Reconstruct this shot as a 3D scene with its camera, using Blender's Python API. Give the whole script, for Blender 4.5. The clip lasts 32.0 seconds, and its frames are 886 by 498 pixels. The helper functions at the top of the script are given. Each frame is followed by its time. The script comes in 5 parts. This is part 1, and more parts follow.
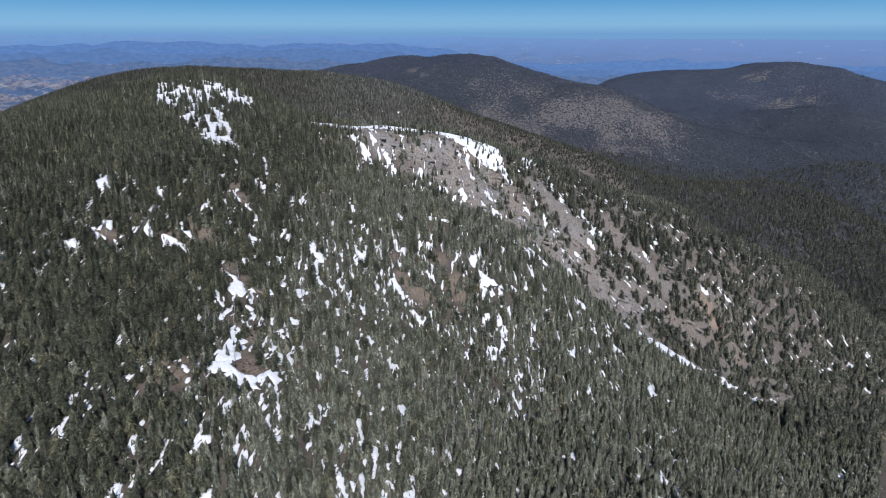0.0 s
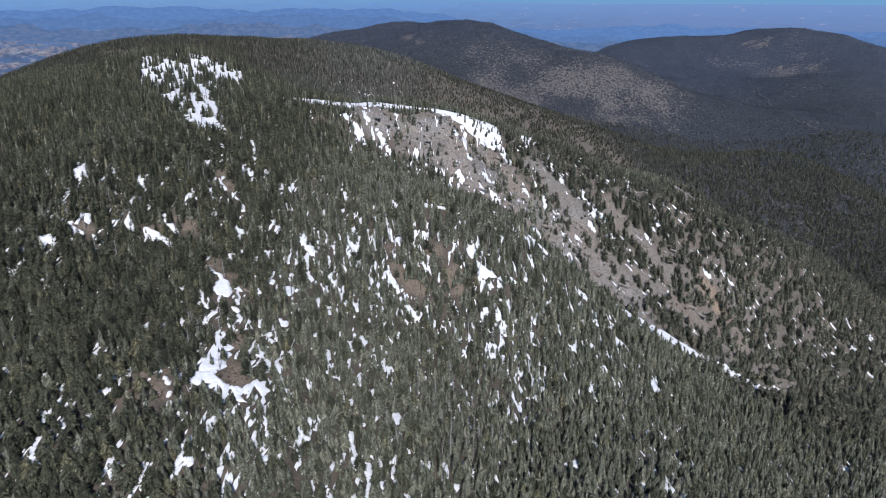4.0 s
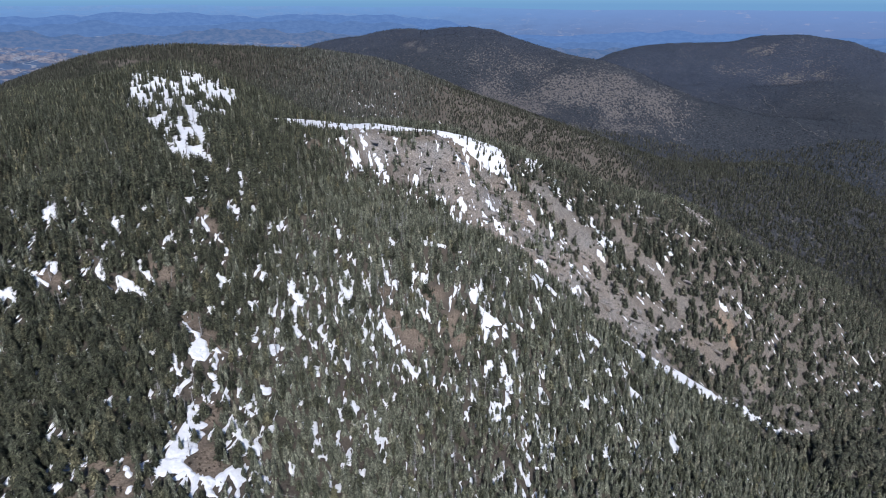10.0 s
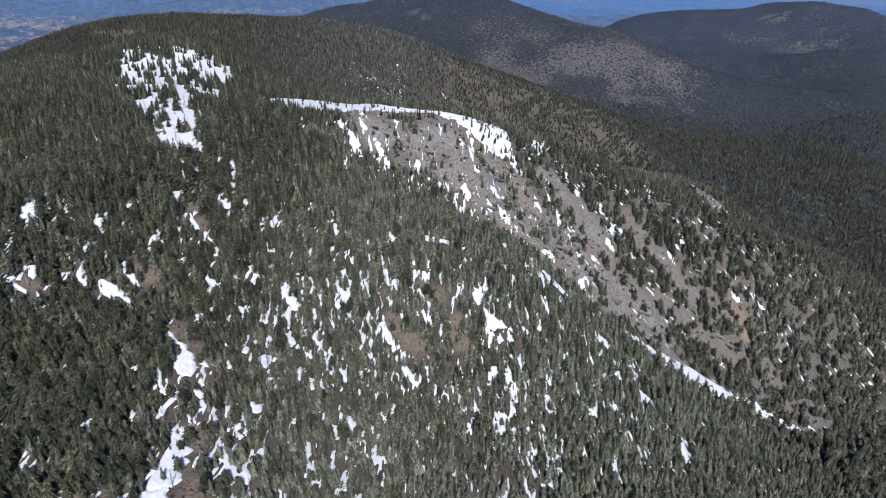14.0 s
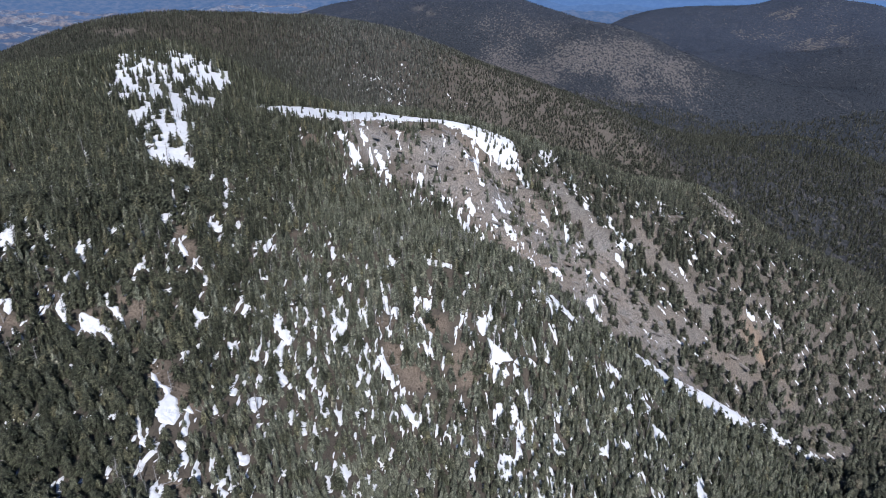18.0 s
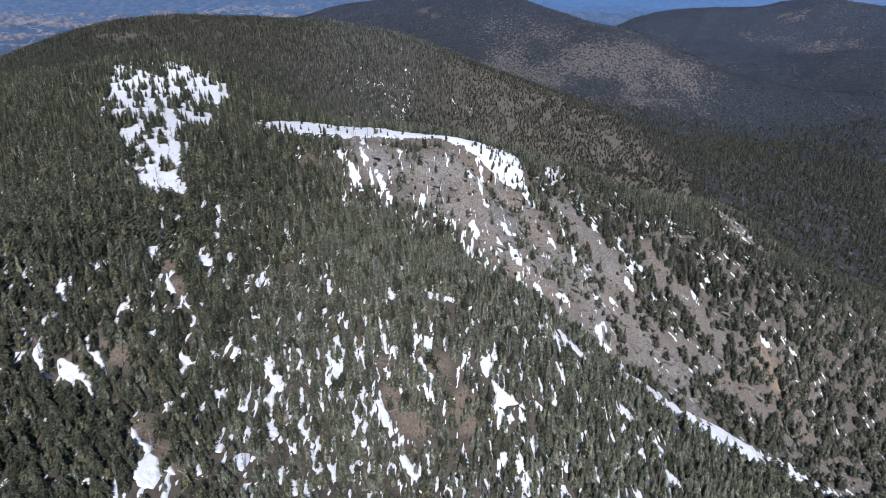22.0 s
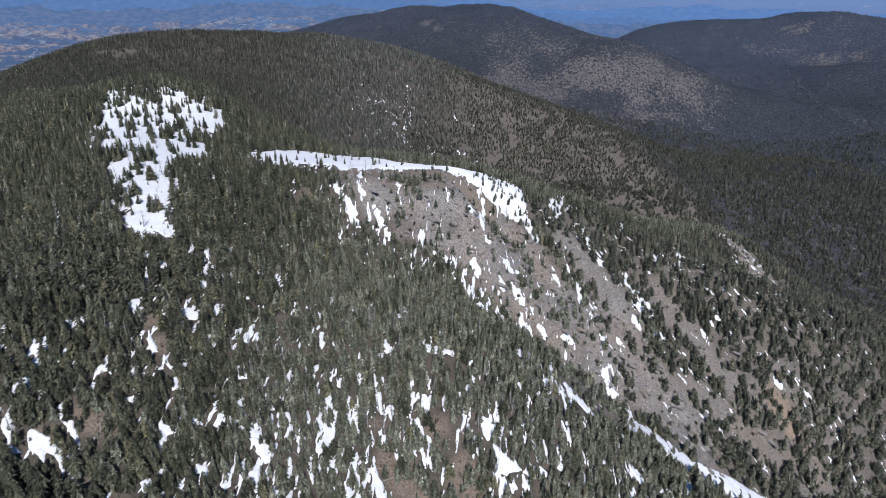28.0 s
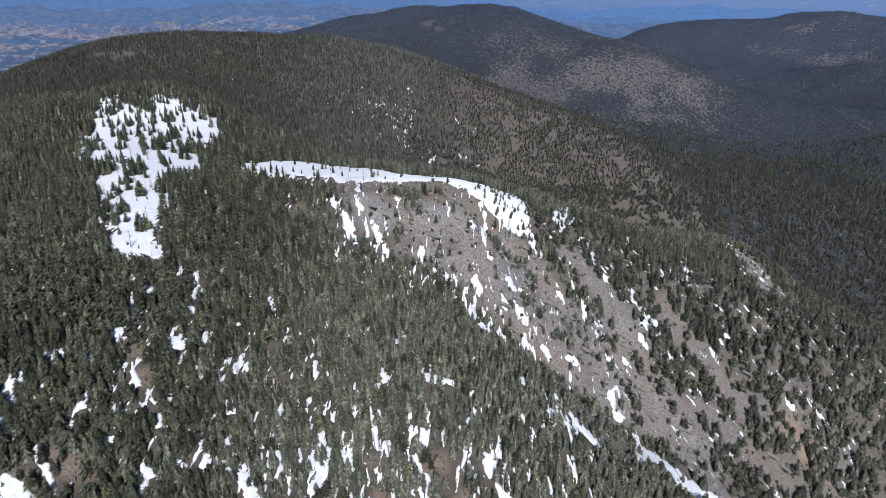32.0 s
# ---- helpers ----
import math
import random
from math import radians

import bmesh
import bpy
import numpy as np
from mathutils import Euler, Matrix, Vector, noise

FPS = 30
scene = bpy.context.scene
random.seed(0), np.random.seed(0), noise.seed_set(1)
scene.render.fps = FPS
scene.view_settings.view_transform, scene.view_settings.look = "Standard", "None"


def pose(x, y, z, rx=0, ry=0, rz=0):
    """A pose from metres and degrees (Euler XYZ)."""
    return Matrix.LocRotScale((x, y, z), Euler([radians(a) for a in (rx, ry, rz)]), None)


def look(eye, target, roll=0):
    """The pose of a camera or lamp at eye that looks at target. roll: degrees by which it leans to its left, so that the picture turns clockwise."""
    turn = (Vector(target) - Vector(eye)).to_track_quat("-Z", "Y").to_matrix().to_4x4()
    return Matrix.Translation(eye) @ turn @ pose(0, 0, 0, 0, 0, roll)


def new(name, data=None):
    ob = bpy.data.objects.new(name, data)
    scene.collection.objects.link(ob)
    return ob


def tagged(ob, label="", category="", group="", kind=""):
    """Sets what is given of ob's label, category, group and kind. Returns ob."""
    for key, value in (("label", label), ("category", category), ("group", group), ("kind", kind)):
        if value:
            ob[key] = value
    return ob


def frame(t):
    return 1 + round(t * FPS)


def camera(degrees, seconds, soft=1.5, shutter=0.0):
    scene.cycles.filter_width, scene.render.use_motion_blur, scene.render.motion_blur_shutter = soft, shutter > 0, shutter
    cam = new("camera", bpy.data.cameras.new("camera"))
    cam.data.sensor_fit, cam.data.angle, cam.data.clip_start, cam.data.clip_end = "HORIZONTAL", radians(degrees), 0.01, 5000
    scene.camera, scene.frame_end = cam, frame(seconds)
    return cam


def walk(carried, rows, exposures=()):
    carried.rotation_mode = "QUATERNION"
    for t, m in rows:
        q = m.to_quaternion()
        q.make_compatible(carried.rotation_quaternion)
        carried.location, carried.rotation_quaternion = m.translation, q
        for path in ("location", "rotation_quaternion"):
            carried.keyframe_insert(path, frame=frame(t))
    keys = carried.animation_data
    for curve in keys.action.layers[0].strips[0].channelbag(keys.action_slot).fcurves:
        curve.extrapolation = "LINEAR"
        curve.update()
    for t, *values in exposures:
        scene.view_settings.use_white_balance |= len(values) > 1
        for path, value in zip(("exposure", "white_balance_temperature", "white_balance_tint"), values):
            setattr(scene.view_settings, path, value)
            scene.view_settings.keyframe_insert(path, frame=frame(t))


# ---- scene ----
cam = camera(69.2, 32.0, soft=0.6)
PATH = [
    (0, pose(0.00, 0.00, 0.00, 71.472, 0, 0.001)),
    (0.5, pose(-0.02, 2.68, 1.07, 70.012, 0, -0.060)),
    (1, pose(-0.04, 5.37, 2.15, 68.714, 0, -0.119)),
    (1.5, pose(-0.05, 8.09, 3.22, 68.440, 0, -0.178)),
    (2, pose(-0.06, 10.84, 4.28, 68.446, 0, -0.226)),
    (3, pose(-0.05, 16.52, 6.38, 68.515, 0, -0.306)),
    (3.5, pose(-0.02, 19.47, 7.42, 68.554, 0, -0.325)),
    (4.5, pose(0.07, 25.66, 9.45, 68.615, 0, -0.324)),
    (5.5, pose(0.21, 32.18, 11.43, 68.677, 0, -0.323)),
    (7, pose(0.51, 42.30, 14.36, 68.747, 0, -0.274)),
    (8.5, pose(0.85, 52.37, 17.30, 68.827, 0, -0.211)),
    (10, pose(1.22, 62.18, 20.32, 68.913, 0, -0.114)),
    (11.5, pose(1.59, 71.91, 23.44, 68.958, 0, 0.009)),
    (12, pose(1.71, 75.18, 24.51, 68.759, 0, 0.059)),
    (12.5, pose(1.83, 78.46, 25.59, 68.244, 0, 0.100)),
    (13, pose(1.95, 81.77, 26.67, 67.540, 0, 0.156)),
    (13.5, pose(2.06, 85.09, 27.76, 66.822, 0, 0.209)),
    (14.5, pose(2.30, 91.74, 29.94, 65.740, 0, 0.319)),
    (15.5, pose(2.55, 98.38, 32.07, 65.663, 0, 0.429)),
    (16.5, pose(2.81, 104.98, 34.12, 65.660, 0, 0.554)),
    (18, pose(3.23, 114.77, 37.14, 65.657, 0, 0.735)),
    (20, pose(3.81, 127.74, 41.65, 65.630, 0, 0.937)),
    (22, pose(4.35, 140.47, 47.16, 65.593, 0, 1.186)),
    (24, pose(4.84, 151.47, 52.69, 65.544, 0, 1.270)),
    (24.5, pose(4.95, 153.75, 53.92, 65.629, 0, 1.306)),
    (25, pose(5.05, 155.86, 55.08, 65.786, 0, 1.325)),
    (25.5, pose(5.15, 157.85, 56.16, 65.930, 0, 1.349)),
    (26.5, pose(5.33, 161.64, 58.15, 66.154, 0, 1.370)),
    (27.5, pose(5.49, 165.52, 59.92, 66.242, 0, 1.401)),
    (28.5, pose(5.63, 169.87, 61.54, 66.330, 0, 1.432)),
    (30, pose(5.80, 177.40, 63.76, 66.312, 0, 1.499)),
    (31, pose(5.90, 182.88, 65.15, 66.304, 0, 1.571)),
    (32, pose(6.00, 188.53, 66.50, 66.173, 0, 1.579)),
]
walk(cam, PATH, [(0.0, 0.33, 5980, 15), (32.0, 0.33, 5980, 15)])

# ---- sky, sun ----
SUN_AZIMUTH, SUN_ELEVATION = 169.5, 43.0          # degrees clockwise from +y; the sun stands behind the camera
world = bpy.data.worlds.new("sky")
scene.world = world
world.use_nodes = True
wn = world.node_tree.nodes
sky = wn.new("ShaderNodeTexSky")
sky.sky_type, sky.sun_disc = "NISHITA", False
sky.sun_elevation, sky.sun_rotation = radians(SUN_ELEVATION), radians(SUN_AZIMUTH)
sky.altitude, sky.air_density, sky.dust_density, sky.ozone_density = 2500, 1.0, 0.0, 4.0
wn["Background"].inputs[1].default_value = 0.082
world.node_tree.links.new(sky.outputs[0], wn["Background"].inputs[0])
sun = new("sun", bpy.data.lights.new("sun", "SUN"))
sun.data.energy, sun.data.angle, sun.data.color = 4.75, radians(0.53), (1.0, 0.975, 0.935)
sx, sy = math.sin(radians(SUN_AZIMUTH)), math.cos(radians(SUN_AZIMUTH))
sun.matrix_world = look((sx * 500, sy * 500, 500 * math.tan(radians(SUN_ELEVATION))), (0, 0, 0))


# ---- small tools ----
LATTICE = np.random.RandomState(5).rand(256, 256)


def swell(x, y, size, octaves=4, shift=0.0, gain=0.5):
    """Soft random relief from 0 to 1, with features about size metres wide."""
    x, y = np.asarray(x, float), np.asarray(y, float)
    total, weight, out = 0.0, 1.0, 0.0
    for n in range(octaves):
        c, s = math.cos(0.5 + 0.9 * n), math.sin(0.5 + 0.9 * n)
        u, v = (c * x - s * y) / size * 2**n + shift + 17.3 * n, (s * x + c * y) / size * 2**n - shift + 9.1 * n
        i, j = np.floor(u).astype(int), np.floor(v).astype(int)
        a, b = u - i, v - j
        a, b = a * a * (3 - 2 * a), b * b * (3 - 2 * b)
        p, q, r, s = (LATTICE[(i + di) % 256, (j + dj) % 256] for di, dj in ((0, 0), (1, 0), (0, 1), (1, 1)))
        out = out + weight * ((p * (1 - a) + q * a) * (1 - b) + (r * (1 - a) + s * a) * b)
        total, weight = total + weight, weight * gain
    return out / total


def ramp(v, low, high):
    t = np.clip((np.asarray(v, float) - low) / (high - low), 0, 1)
    return t * t * (3 - 2 * t)


def inside(x, y, corners, edge):
    """1 within a polygon of the plan, falling to 0 across its edge."""
    x, y = np.asarray(x, float), np.asarray(y, float)
    odd, near = np.zeros(x.shape, bool), np.full(x.shape, 1e9)
    for (ax, ay), (bx, by) in zip(corners, corners[1:] + corners[:1]):
        cross = ((ay > y) != (by > y)) & (x < (bx - ax) * (y - ay) / (by - ay + 1e-9) + ax)
        odd ^= cross
        t = np.clip(((x - ax) * (bx - ax) + (y - ay) * (by - ay)) / ((bx - ax) ** 2 + (by - ay) ** 2), 0, 1)
        near = np.minimum(near, np.hypot(x - ax - t * (bx - ax), y - ay - t * (by - ay)))
    return ramp(np.where(odd, near, -near), -edge, edge)


def spot(x, y, cx, cy, rx, ry, turn=0.0):
    """1 at the middle of an ellipse of the plan, 0 on its rim and beyond."""
    c, s = math.cos(radians(turn)), math.sin(radians(turn))
    u, v = ((x - cx) * c + (y - cy) * s) / rx, (-(x - cx) * s + (y - cy) * c) / ry
    return np.clip(1 - u * u - v * v, 0, 1)


def along(x, y, line):
    """Distance from a line of the plan."""
    near = np.full(np.shape(x), 1e9)
    for (ax, ay), (bx, by) in zip(line, line[1:]):
        t = np.clip(((x - ax) * (bx - ax) + (y - ay) * (by - ay)) / ((bx - ax) ** 2 + (by - ay) ** 2), 0, 1)
        near = np.minimum(near, np.hypot(x - ax - t * (bx - ax), y - ay - t * (by - ay)))
    return near


# ---- the mountain's form: broad swells on a lattice, near and far, and finer relief ----
NEAR_STEP, NEAR_WIDE, NEAR_FROM = 100.0, 72.0, (-350.0, 180.0)
NEAR_SWELLS = (
    (15, 4, 15, 15, -7, 11, -10, -5, -2),
    (23, -23, 14, -7, -15, -8, -29, -12, -11),
    (23, 22, 2, -14, -27, -17, -29, -3, -7),
    (-25, 7, 1, -1, 35, -33, -32, -23, 4),
    (-25, 9, 17, -30, -19, -30, -12, -39, -20),
    (8, 18, -6, 25, 28, 4, 27, 56, 2),
    (-3, 6, 9, 21, 21, 35, 1, -36, 38),
    (32, 21, 13, 8, 16, 6, 48, 32, -10),
    (9, 2, 4, 0, 12, -9, -8, 47, 4),
)
MID_STEP, MID_WIDE, MID_FROM = (270.0, 300.0), 215.0, (-1000.0, 950.0)
MID_SWELLS = (
    (-6, -2, 1, 7, -8, 40, 58, -29, 19, 12),
    (12, 8, 46, -6, -30, -26, -84, -49, 20, -20),
    (3, -9, -75, 76, -92, 39, 46, 13, 46, -53),
    (16, 68, -53, 59, -14, 50, -79, 78, 67, -34),
    (8, -27, 45, -7, 14, -1, -17, 7, -56, 18),
    (6, -3, -3, -21, -11, -11, 11, -34, -47, 17),
    (2, 3, -4, 15, 31, -29, 53, -1, 33, -27),
    (6, -6, -25, -28, 23, -18, 3, 41, -40, -12),
    (8, -15, 3, -13, -27, 23, -15, -4, -3, -5),
)
EAST_STEP, EAST_WIDE, EAST_FROM = 260.0, 190.0, (1100.0, 2600.0)
EAST_SWELLS = (
    (59, 3, 16, 25, -26, -13),
    (-33, -27, -10, 47, -6, -18),
    (-20, 5, 33, 18, -1, 0),
    (-3, 1, -56, -75, 4, 24),
    (-15, 5, -8, 40, 52, -15),
    (73, 42, 40, 66, -9, -11),
)
FAR_STEP, FAR_WIDE, FAR_FROM = (650.0, 580.0), 450.0, (-2600.0, -100.0)
FAR_SWELLS = (
    (-6, 18, 46, -105, 59, -74, -132, 16, 12),
    (-22, -75, -42, 106, 254, 46, -308, -56, -25),
    (-50, -126, -168, 236, -79, -95, 180, 172, -95),
    (-34, 199, 120, 75, 28, 159, -292, -41, -165),
    (-113, 22, -48, 204, 125, -159, 89, 20, -162),
    (-121, -301, -130, -112, -114, 133, 9, -118, -138),
    (-113, -279, 102, 267, 368, 35, -91, 268, 37),
    (-330, -84, 100, -236, -115, -36, 149, -58, 34),
)
LEVEL = -420.0


def hill(x, y, cx, cy, rx, ry, high, turn=0.0):
    c, s = math.cos(radians(turn)), math.sin(radians(turn))
    u, v = ((x - cx) * c + (y - cy) * s) / rx, (-(x - cx) * s + (y - cy) * c) / ry
    return high * np.exp(-(u * u + v * v) / 2)


def broad(x, y):
    """Height of the land without its fine relief."""
    x, y = np.asarray(x, float), np.asarray(y, float)
    z = np.full(x.shape, LEVEL)
    for rows, (x0, y0), dx, dy, wide in (
        (NEAR_SWELLS, NEAR_FROM, NEAR_STEP, NEAR_STEP, NEAR_WIDE), (MID_SWELLS, MID_FROM, *MID_STEP, MID_WIDE),
        (EAST_SWELLS, EAST_FROM, EAST_STEP, EAST_STEP, EAST_WIDE), (FAR_SWELLS, FAR_FROM, *FAR_STEP, FAR_WIDE),
    ):
        ex = [np.exp(-((x - x0 - i * dx) ** 2) / (2 * wide**2)) for i in range(len(rows[0]))]
        for j, row in enumerate(rows):
            ey = np.exp(-((y - y0 - j * dy) ** 2) / (2 * wide**2))
            z = z + ey * sum(h * e for h, e in zip(row, ex))
    z = z + hill(x, y, 95, 548, 50, 18, -25, -20)
    z = z + hill(x, y, 165, 520, 50, 18, 14, -25)
    z = z + hill(x, y, 260, 480, 70, 22, -6, -25)
    z = z + hill(x, y, 40, 455, 60, 25, -2, 0)
    z = z + hill(x, y, 130, 445, 60, 24, 8, -15)
    z = z + hill(x, y, 0, 655, 60, 16, 21, 0)
    z = z + hill(x, y, 45, 668, 40, 16, -30, -35)
    z = z + hill(x, y, 20, 598, 45, 18, -2, -30)
    z = z + hill(x, y, -165, 372, 25, 25, -11, 0)
    z = z + hill(x, y, -25, 410, 22, 40, -9, 0)
    z = z + hill(x, y, -295, 860, 45, 40, 7, 0)

    return z


def height(x, y):
    x, y = np.asarray(x, float), np.asarray(y, float)
    z = broad(x, y)
    far = ramp(y, 1000, 2200)
    ribs = 1 - np.abs(2 * swell(x, y, 420, 4, 3.7) - 1)
    z = z + far * (ribs - 0.72) * 34
    spurs = 1 - np.abs(2 * swell(x, y, 210, 3, 14.7) - 1)
    z = z + ramp(y, 2100, 2700) * (spurs - 0.72) * 20
    z = z - 420 * ramp(np.hypot(x, y), 4300, 4640)                                 # the last range falls away to the plain
    near = 1 - ramp(y, 900, 1300)
    z = z + near * ((swell(x, y, 34, 4, 8.1) - 0.5) * 4.0)
    face = np.maximum(inside(x, y, EAST_FACE, 30), inside(x, y, SCREE, 14)) * near
    across, down = 0.78 * x + 0.62 * y, 0.62 * x - 0.78 * y          # the face falls towards +x, -y
    z = z + face * ((1 - np.abs(2 * swell(across, down * 0.3, 38, 3, 5.2) - 1)) - 0.7) * 9.0
    rough = inside(x, y, SCREE, 10) * near
    return z + rough * ((1 - np.abs(2 * swell(across, down * 0.5, 13, 4, 2.2, 0.6) - 1)) - 0.7) * 6.0


SCREE = [(-101, 700), (-49, 710), (-3, 726), (29, 708), (54, 686), (71, 670), (89, 645), (105, 631), (140, 646), (154, 620), (175, 591), (189, 561), (198, 514), (235, 511), (206, 504), (166, 507), (154, 538), (131, 552), (112, 548), (88, 562), (62, 572), (47, 578), (30, 591), (12, 608), (-15, 618), (-42, 617), (-66, 630), (-84, 649)]
EAST_FACE = [(60, 700), (88, 668), (104, 645), (122, 610), (128, 560), (165, 507), (206, 503), (240, 480), (262, 440), (330, 425), (400, 430), (480, 420), (760, 420), (760, 900), (520, 1000), (330, 890), (200, 780), (110, 735)]


def tilted(x, y, cx, cy, ux, uy, vx, vy):
    """1 at the middle of an ellipse with the half axes (ux, uy) and (vx, vy) on the plan, 0 on its rim, negative beyond."""
    det = ux * vy - uy * vx
    a, b = ((x - cx) * vy - (y - cy) * vx) / det, (-(x - cx) * uy + (y - cy) * ux) / det
    return 1 - a * a - b * b


CHUTES = (
    [(96, 671), (127, 646), (145, 631), (152, 609)],
    [(72, 575), (77, 492), (94, 479), (127, 506)],
    [(149, 608), (171, 584), (183, 565)],
    [(177, 659), (200, 626), (224, 599)],
    [(190, 585), (216, 570), (244, 551)],
)
RIBS = (
    [(87, 680), (94, 647), (106, 637), (117, 600), (128, 574)],
    [(107, 692), (127, 667), (144, 657), (163, 645), (173, 618), (183, 594)],
    [(144, 717), (178, 692), (206, 695), (255, 721)],
    [(192, 660), (219, 643), (232, 634)],
)
KNOLL_TREES = (
    (-261, 648, 11.2), (-236, 646, 11.0), (-249, 714, 7.8), (-336, 816, 12.1), (-308, 790, 7.7), (-290, 790, 5.7), (-279, 805, 9.0), (-255, 761, 7.2), (-229, 725, 11.2), (-212, 570, 5.2), (-210, 596, 3.6), (-187, 550, 4.0), (-205, 635, 5.8), (-298, 750, 6.1),
)


def beside(x, y, lines, wide):
    """1 along any of the lines, 0 beyond their width."""
    return np.max([1 - ramp(along(x, y, line), 0.5 * wide, wide) for line in lines], 0)


OPENINGS = []
OPENINGS.append([(-151.9, 448.5), (-146.6, 448.5), (-144.3, 443.6), (-148.8, 439.9)])
OPENINGS.append([(-142.5, 438.6), (-137.9, 437.5), (-131.8, 427.7), (-134.4, 426.8), (-139.5, 431.2)])
OPENINGS.append([(-106.6, 297.9), (-96.7, 296.2), (-91.1, 289.2), (-94.2, 284.4), (-99.0, 285.7), (-101.5, 292.8)])
OPENINGS.append([(-97.1, 279.7), (-90.6, 273.2), (-86.6, 267.2), (-82.3, 260.1), (-88.4, 256.7), (-94.5, 259.4), (-97.2, 263.0), (-94.7, 266.6), (-95.2, 271.9)])
OPENINGS.append([(-134.3, 289.3), (-127.3, 286.0), (-120.8, 278.5), (-126.8, 279.5), (-132.3, 283.4)])
OPENINGS.append([(-132.1, 249.5), (-126.9, 253.5), (-119.7, 253.7), (-110.7, 246.8), (-107.2, 242.9), (-124.4, 241.7), (-128.6, 244.6)])
OPENINGS.append([(-119.7, 260.7), (-113.9, 258.9), (-111.5, 253.4), (-115.6, 255.8)])
OPENINGS.append([(-204.7, 364.2), (-196.8, 364.6), (-190.9, 363.1), (-189.7, 359.6), (-197.0, 362.0), (-202.8, 362.8)])
OPENINGS.append([(-36.8, 425.6), (-32.4, 428.2), (-31.1, 422.8), (-29.3, 415.0), (-24.4, 409.5), (-17.4, 407.4), (-15.0, 400.1), (-6.1, 395.9), (-6.0, 392.6), (-14.3, 386.5), (-20.8, 387.0), (-24.5, 391.0), (-26.5, 398.2), (-32.1, 406.4), (-34.7, 416.2)])
OPENINGS.append([(-10.2, 429.5), (-0.8, 430.6), (2.3, 425.6), (-3.7, 420.9), (-8.5, 424.6)])
OPENINGS.append([(6.4, 417.7), (13.1, 418.9), (14.5, 410.1), (17.4, 404.1), (17.1, 390.7), (4.1, 397.2), (1.1, 401.8), (4.0, 409.8)])
OPENINGS.append([(-160.2, 390.3), (-148.7, 392.5), (-143.6, 386.4), (-138.9, 384.1), (-151.6, 383.0), (-155.3, 385.6)])
OPENINGS.append([(-143.0, 362.7), (-137.8, 359.6), (-127.4, 352.5), (-117.7, 345.9), (-109.4, 342.0), (-102.1, 337.0), (-101.2, 328.0), (-108.0, 325.9), (-114.6, 337.6), (-120.9, 342.1), (-129.7, 346.8)])
OPENINGS.append([(-171.9, 382.4), (-165.0, 383.8), (-165.1, 380.4), (-170.0, 380.5)])


def clearing(x, y):
    """Bare brown openings in the forest."""
    out = np.zeros(np.shape(x))
    for oval in (
        (-113.3, 635.1, 2.9, -9.8, -4.8, -4.3),
    ):
        out = np.maximum(out, (tilted(x, y, *oval) + 0.25) * 1.4)
    for corners in OPENINGS:
        out = np.maximum(out, inside(x, y, corners, 3))
    return np.clip(out + (swell(x, y, 8, 4, 5.0, 0.7) - 0.5) * 2.2 * ramp(out, 0, 0.4), 0, 1)


def snowfield(x, y):
    """Open snow on the crest, where only scattered trees stand."""
    out = np.maximum(spot(x, y, -285, 800, 75, 130, 14), spot(x, y, -205, 600, 40, 110, -8))
    out = np.maximum(out, spot(x, y, -245, 700, 70, 80))
    return np.maximum(out, np.maximum(spot(x, y, -70, 708, 120, 24), spot(x, y, 36, 692, 40, 16, -45)))


# ---- materials ----
def material(name):
    m = bpy.data.materials.new(name)
    m.use_nodes = True
    n = m.node_tree.nodes
    bsdf = n["Principled BSDF"]
    bsdf.inputs["Specular IOR Level"].default_value = 0.2
    bsdf.inputs["Roughness"].default_value = 0.9
    return m, n, m.node_tree.links, bsdf


def mix(n, links, fac, a, b, mode="MIX"):
    node = n.new("ShaderNodeMix")
    node.data_type, node.blend_type = "RGBA", mode
    for socket, v in ((node.inputs[0], fac), (node.inputs[6], a), (node.inputs[7], b)):
        if isinstance(v, (int, float)):
            socket.default_value = v
        elif isinstance(v, tuple):
            socket.default_value = (*v, 1.0)
        else:
            links.new(v, socket)
    return node.outputs[2]


def grain(n, links, where, scale, detail=4.0, low=0.35, high=0.65, rough=0.55):
    tex = n.new("ShaderNodeTexNoise")
    tex.inputs["Scale"].default_value, tex.inputs["Detail"].default_value, tex.inputs["Roughness"].default_value = scale, detail, rough
    links.new(where, tex.inputs["Vector"])
    r = n.new("ShaderNodeMapRange")
    r.inputs[1].default_value, r.inputs[2].default_value = low, high
    links.new(tex.outputs["Fac"], r.inputs[0])
    return r.outputs[0]


def attribute(n, name):
    a = n.new("ShaderNodeAttribute")
    a.attribute_name = name
    return a.outputs["Fac"]


def bump(n, links, bsdf, fac, strength, distance):
    b = n.new("ShaderNodeBump")
    b.inputs["Strength"].default_value, b.inputs["Distance"].default_value = strength, distance
    links.new(fac, b.inputs["Height"])
    links.new(b.outputs[0], bsdf.inputs["Normal"])


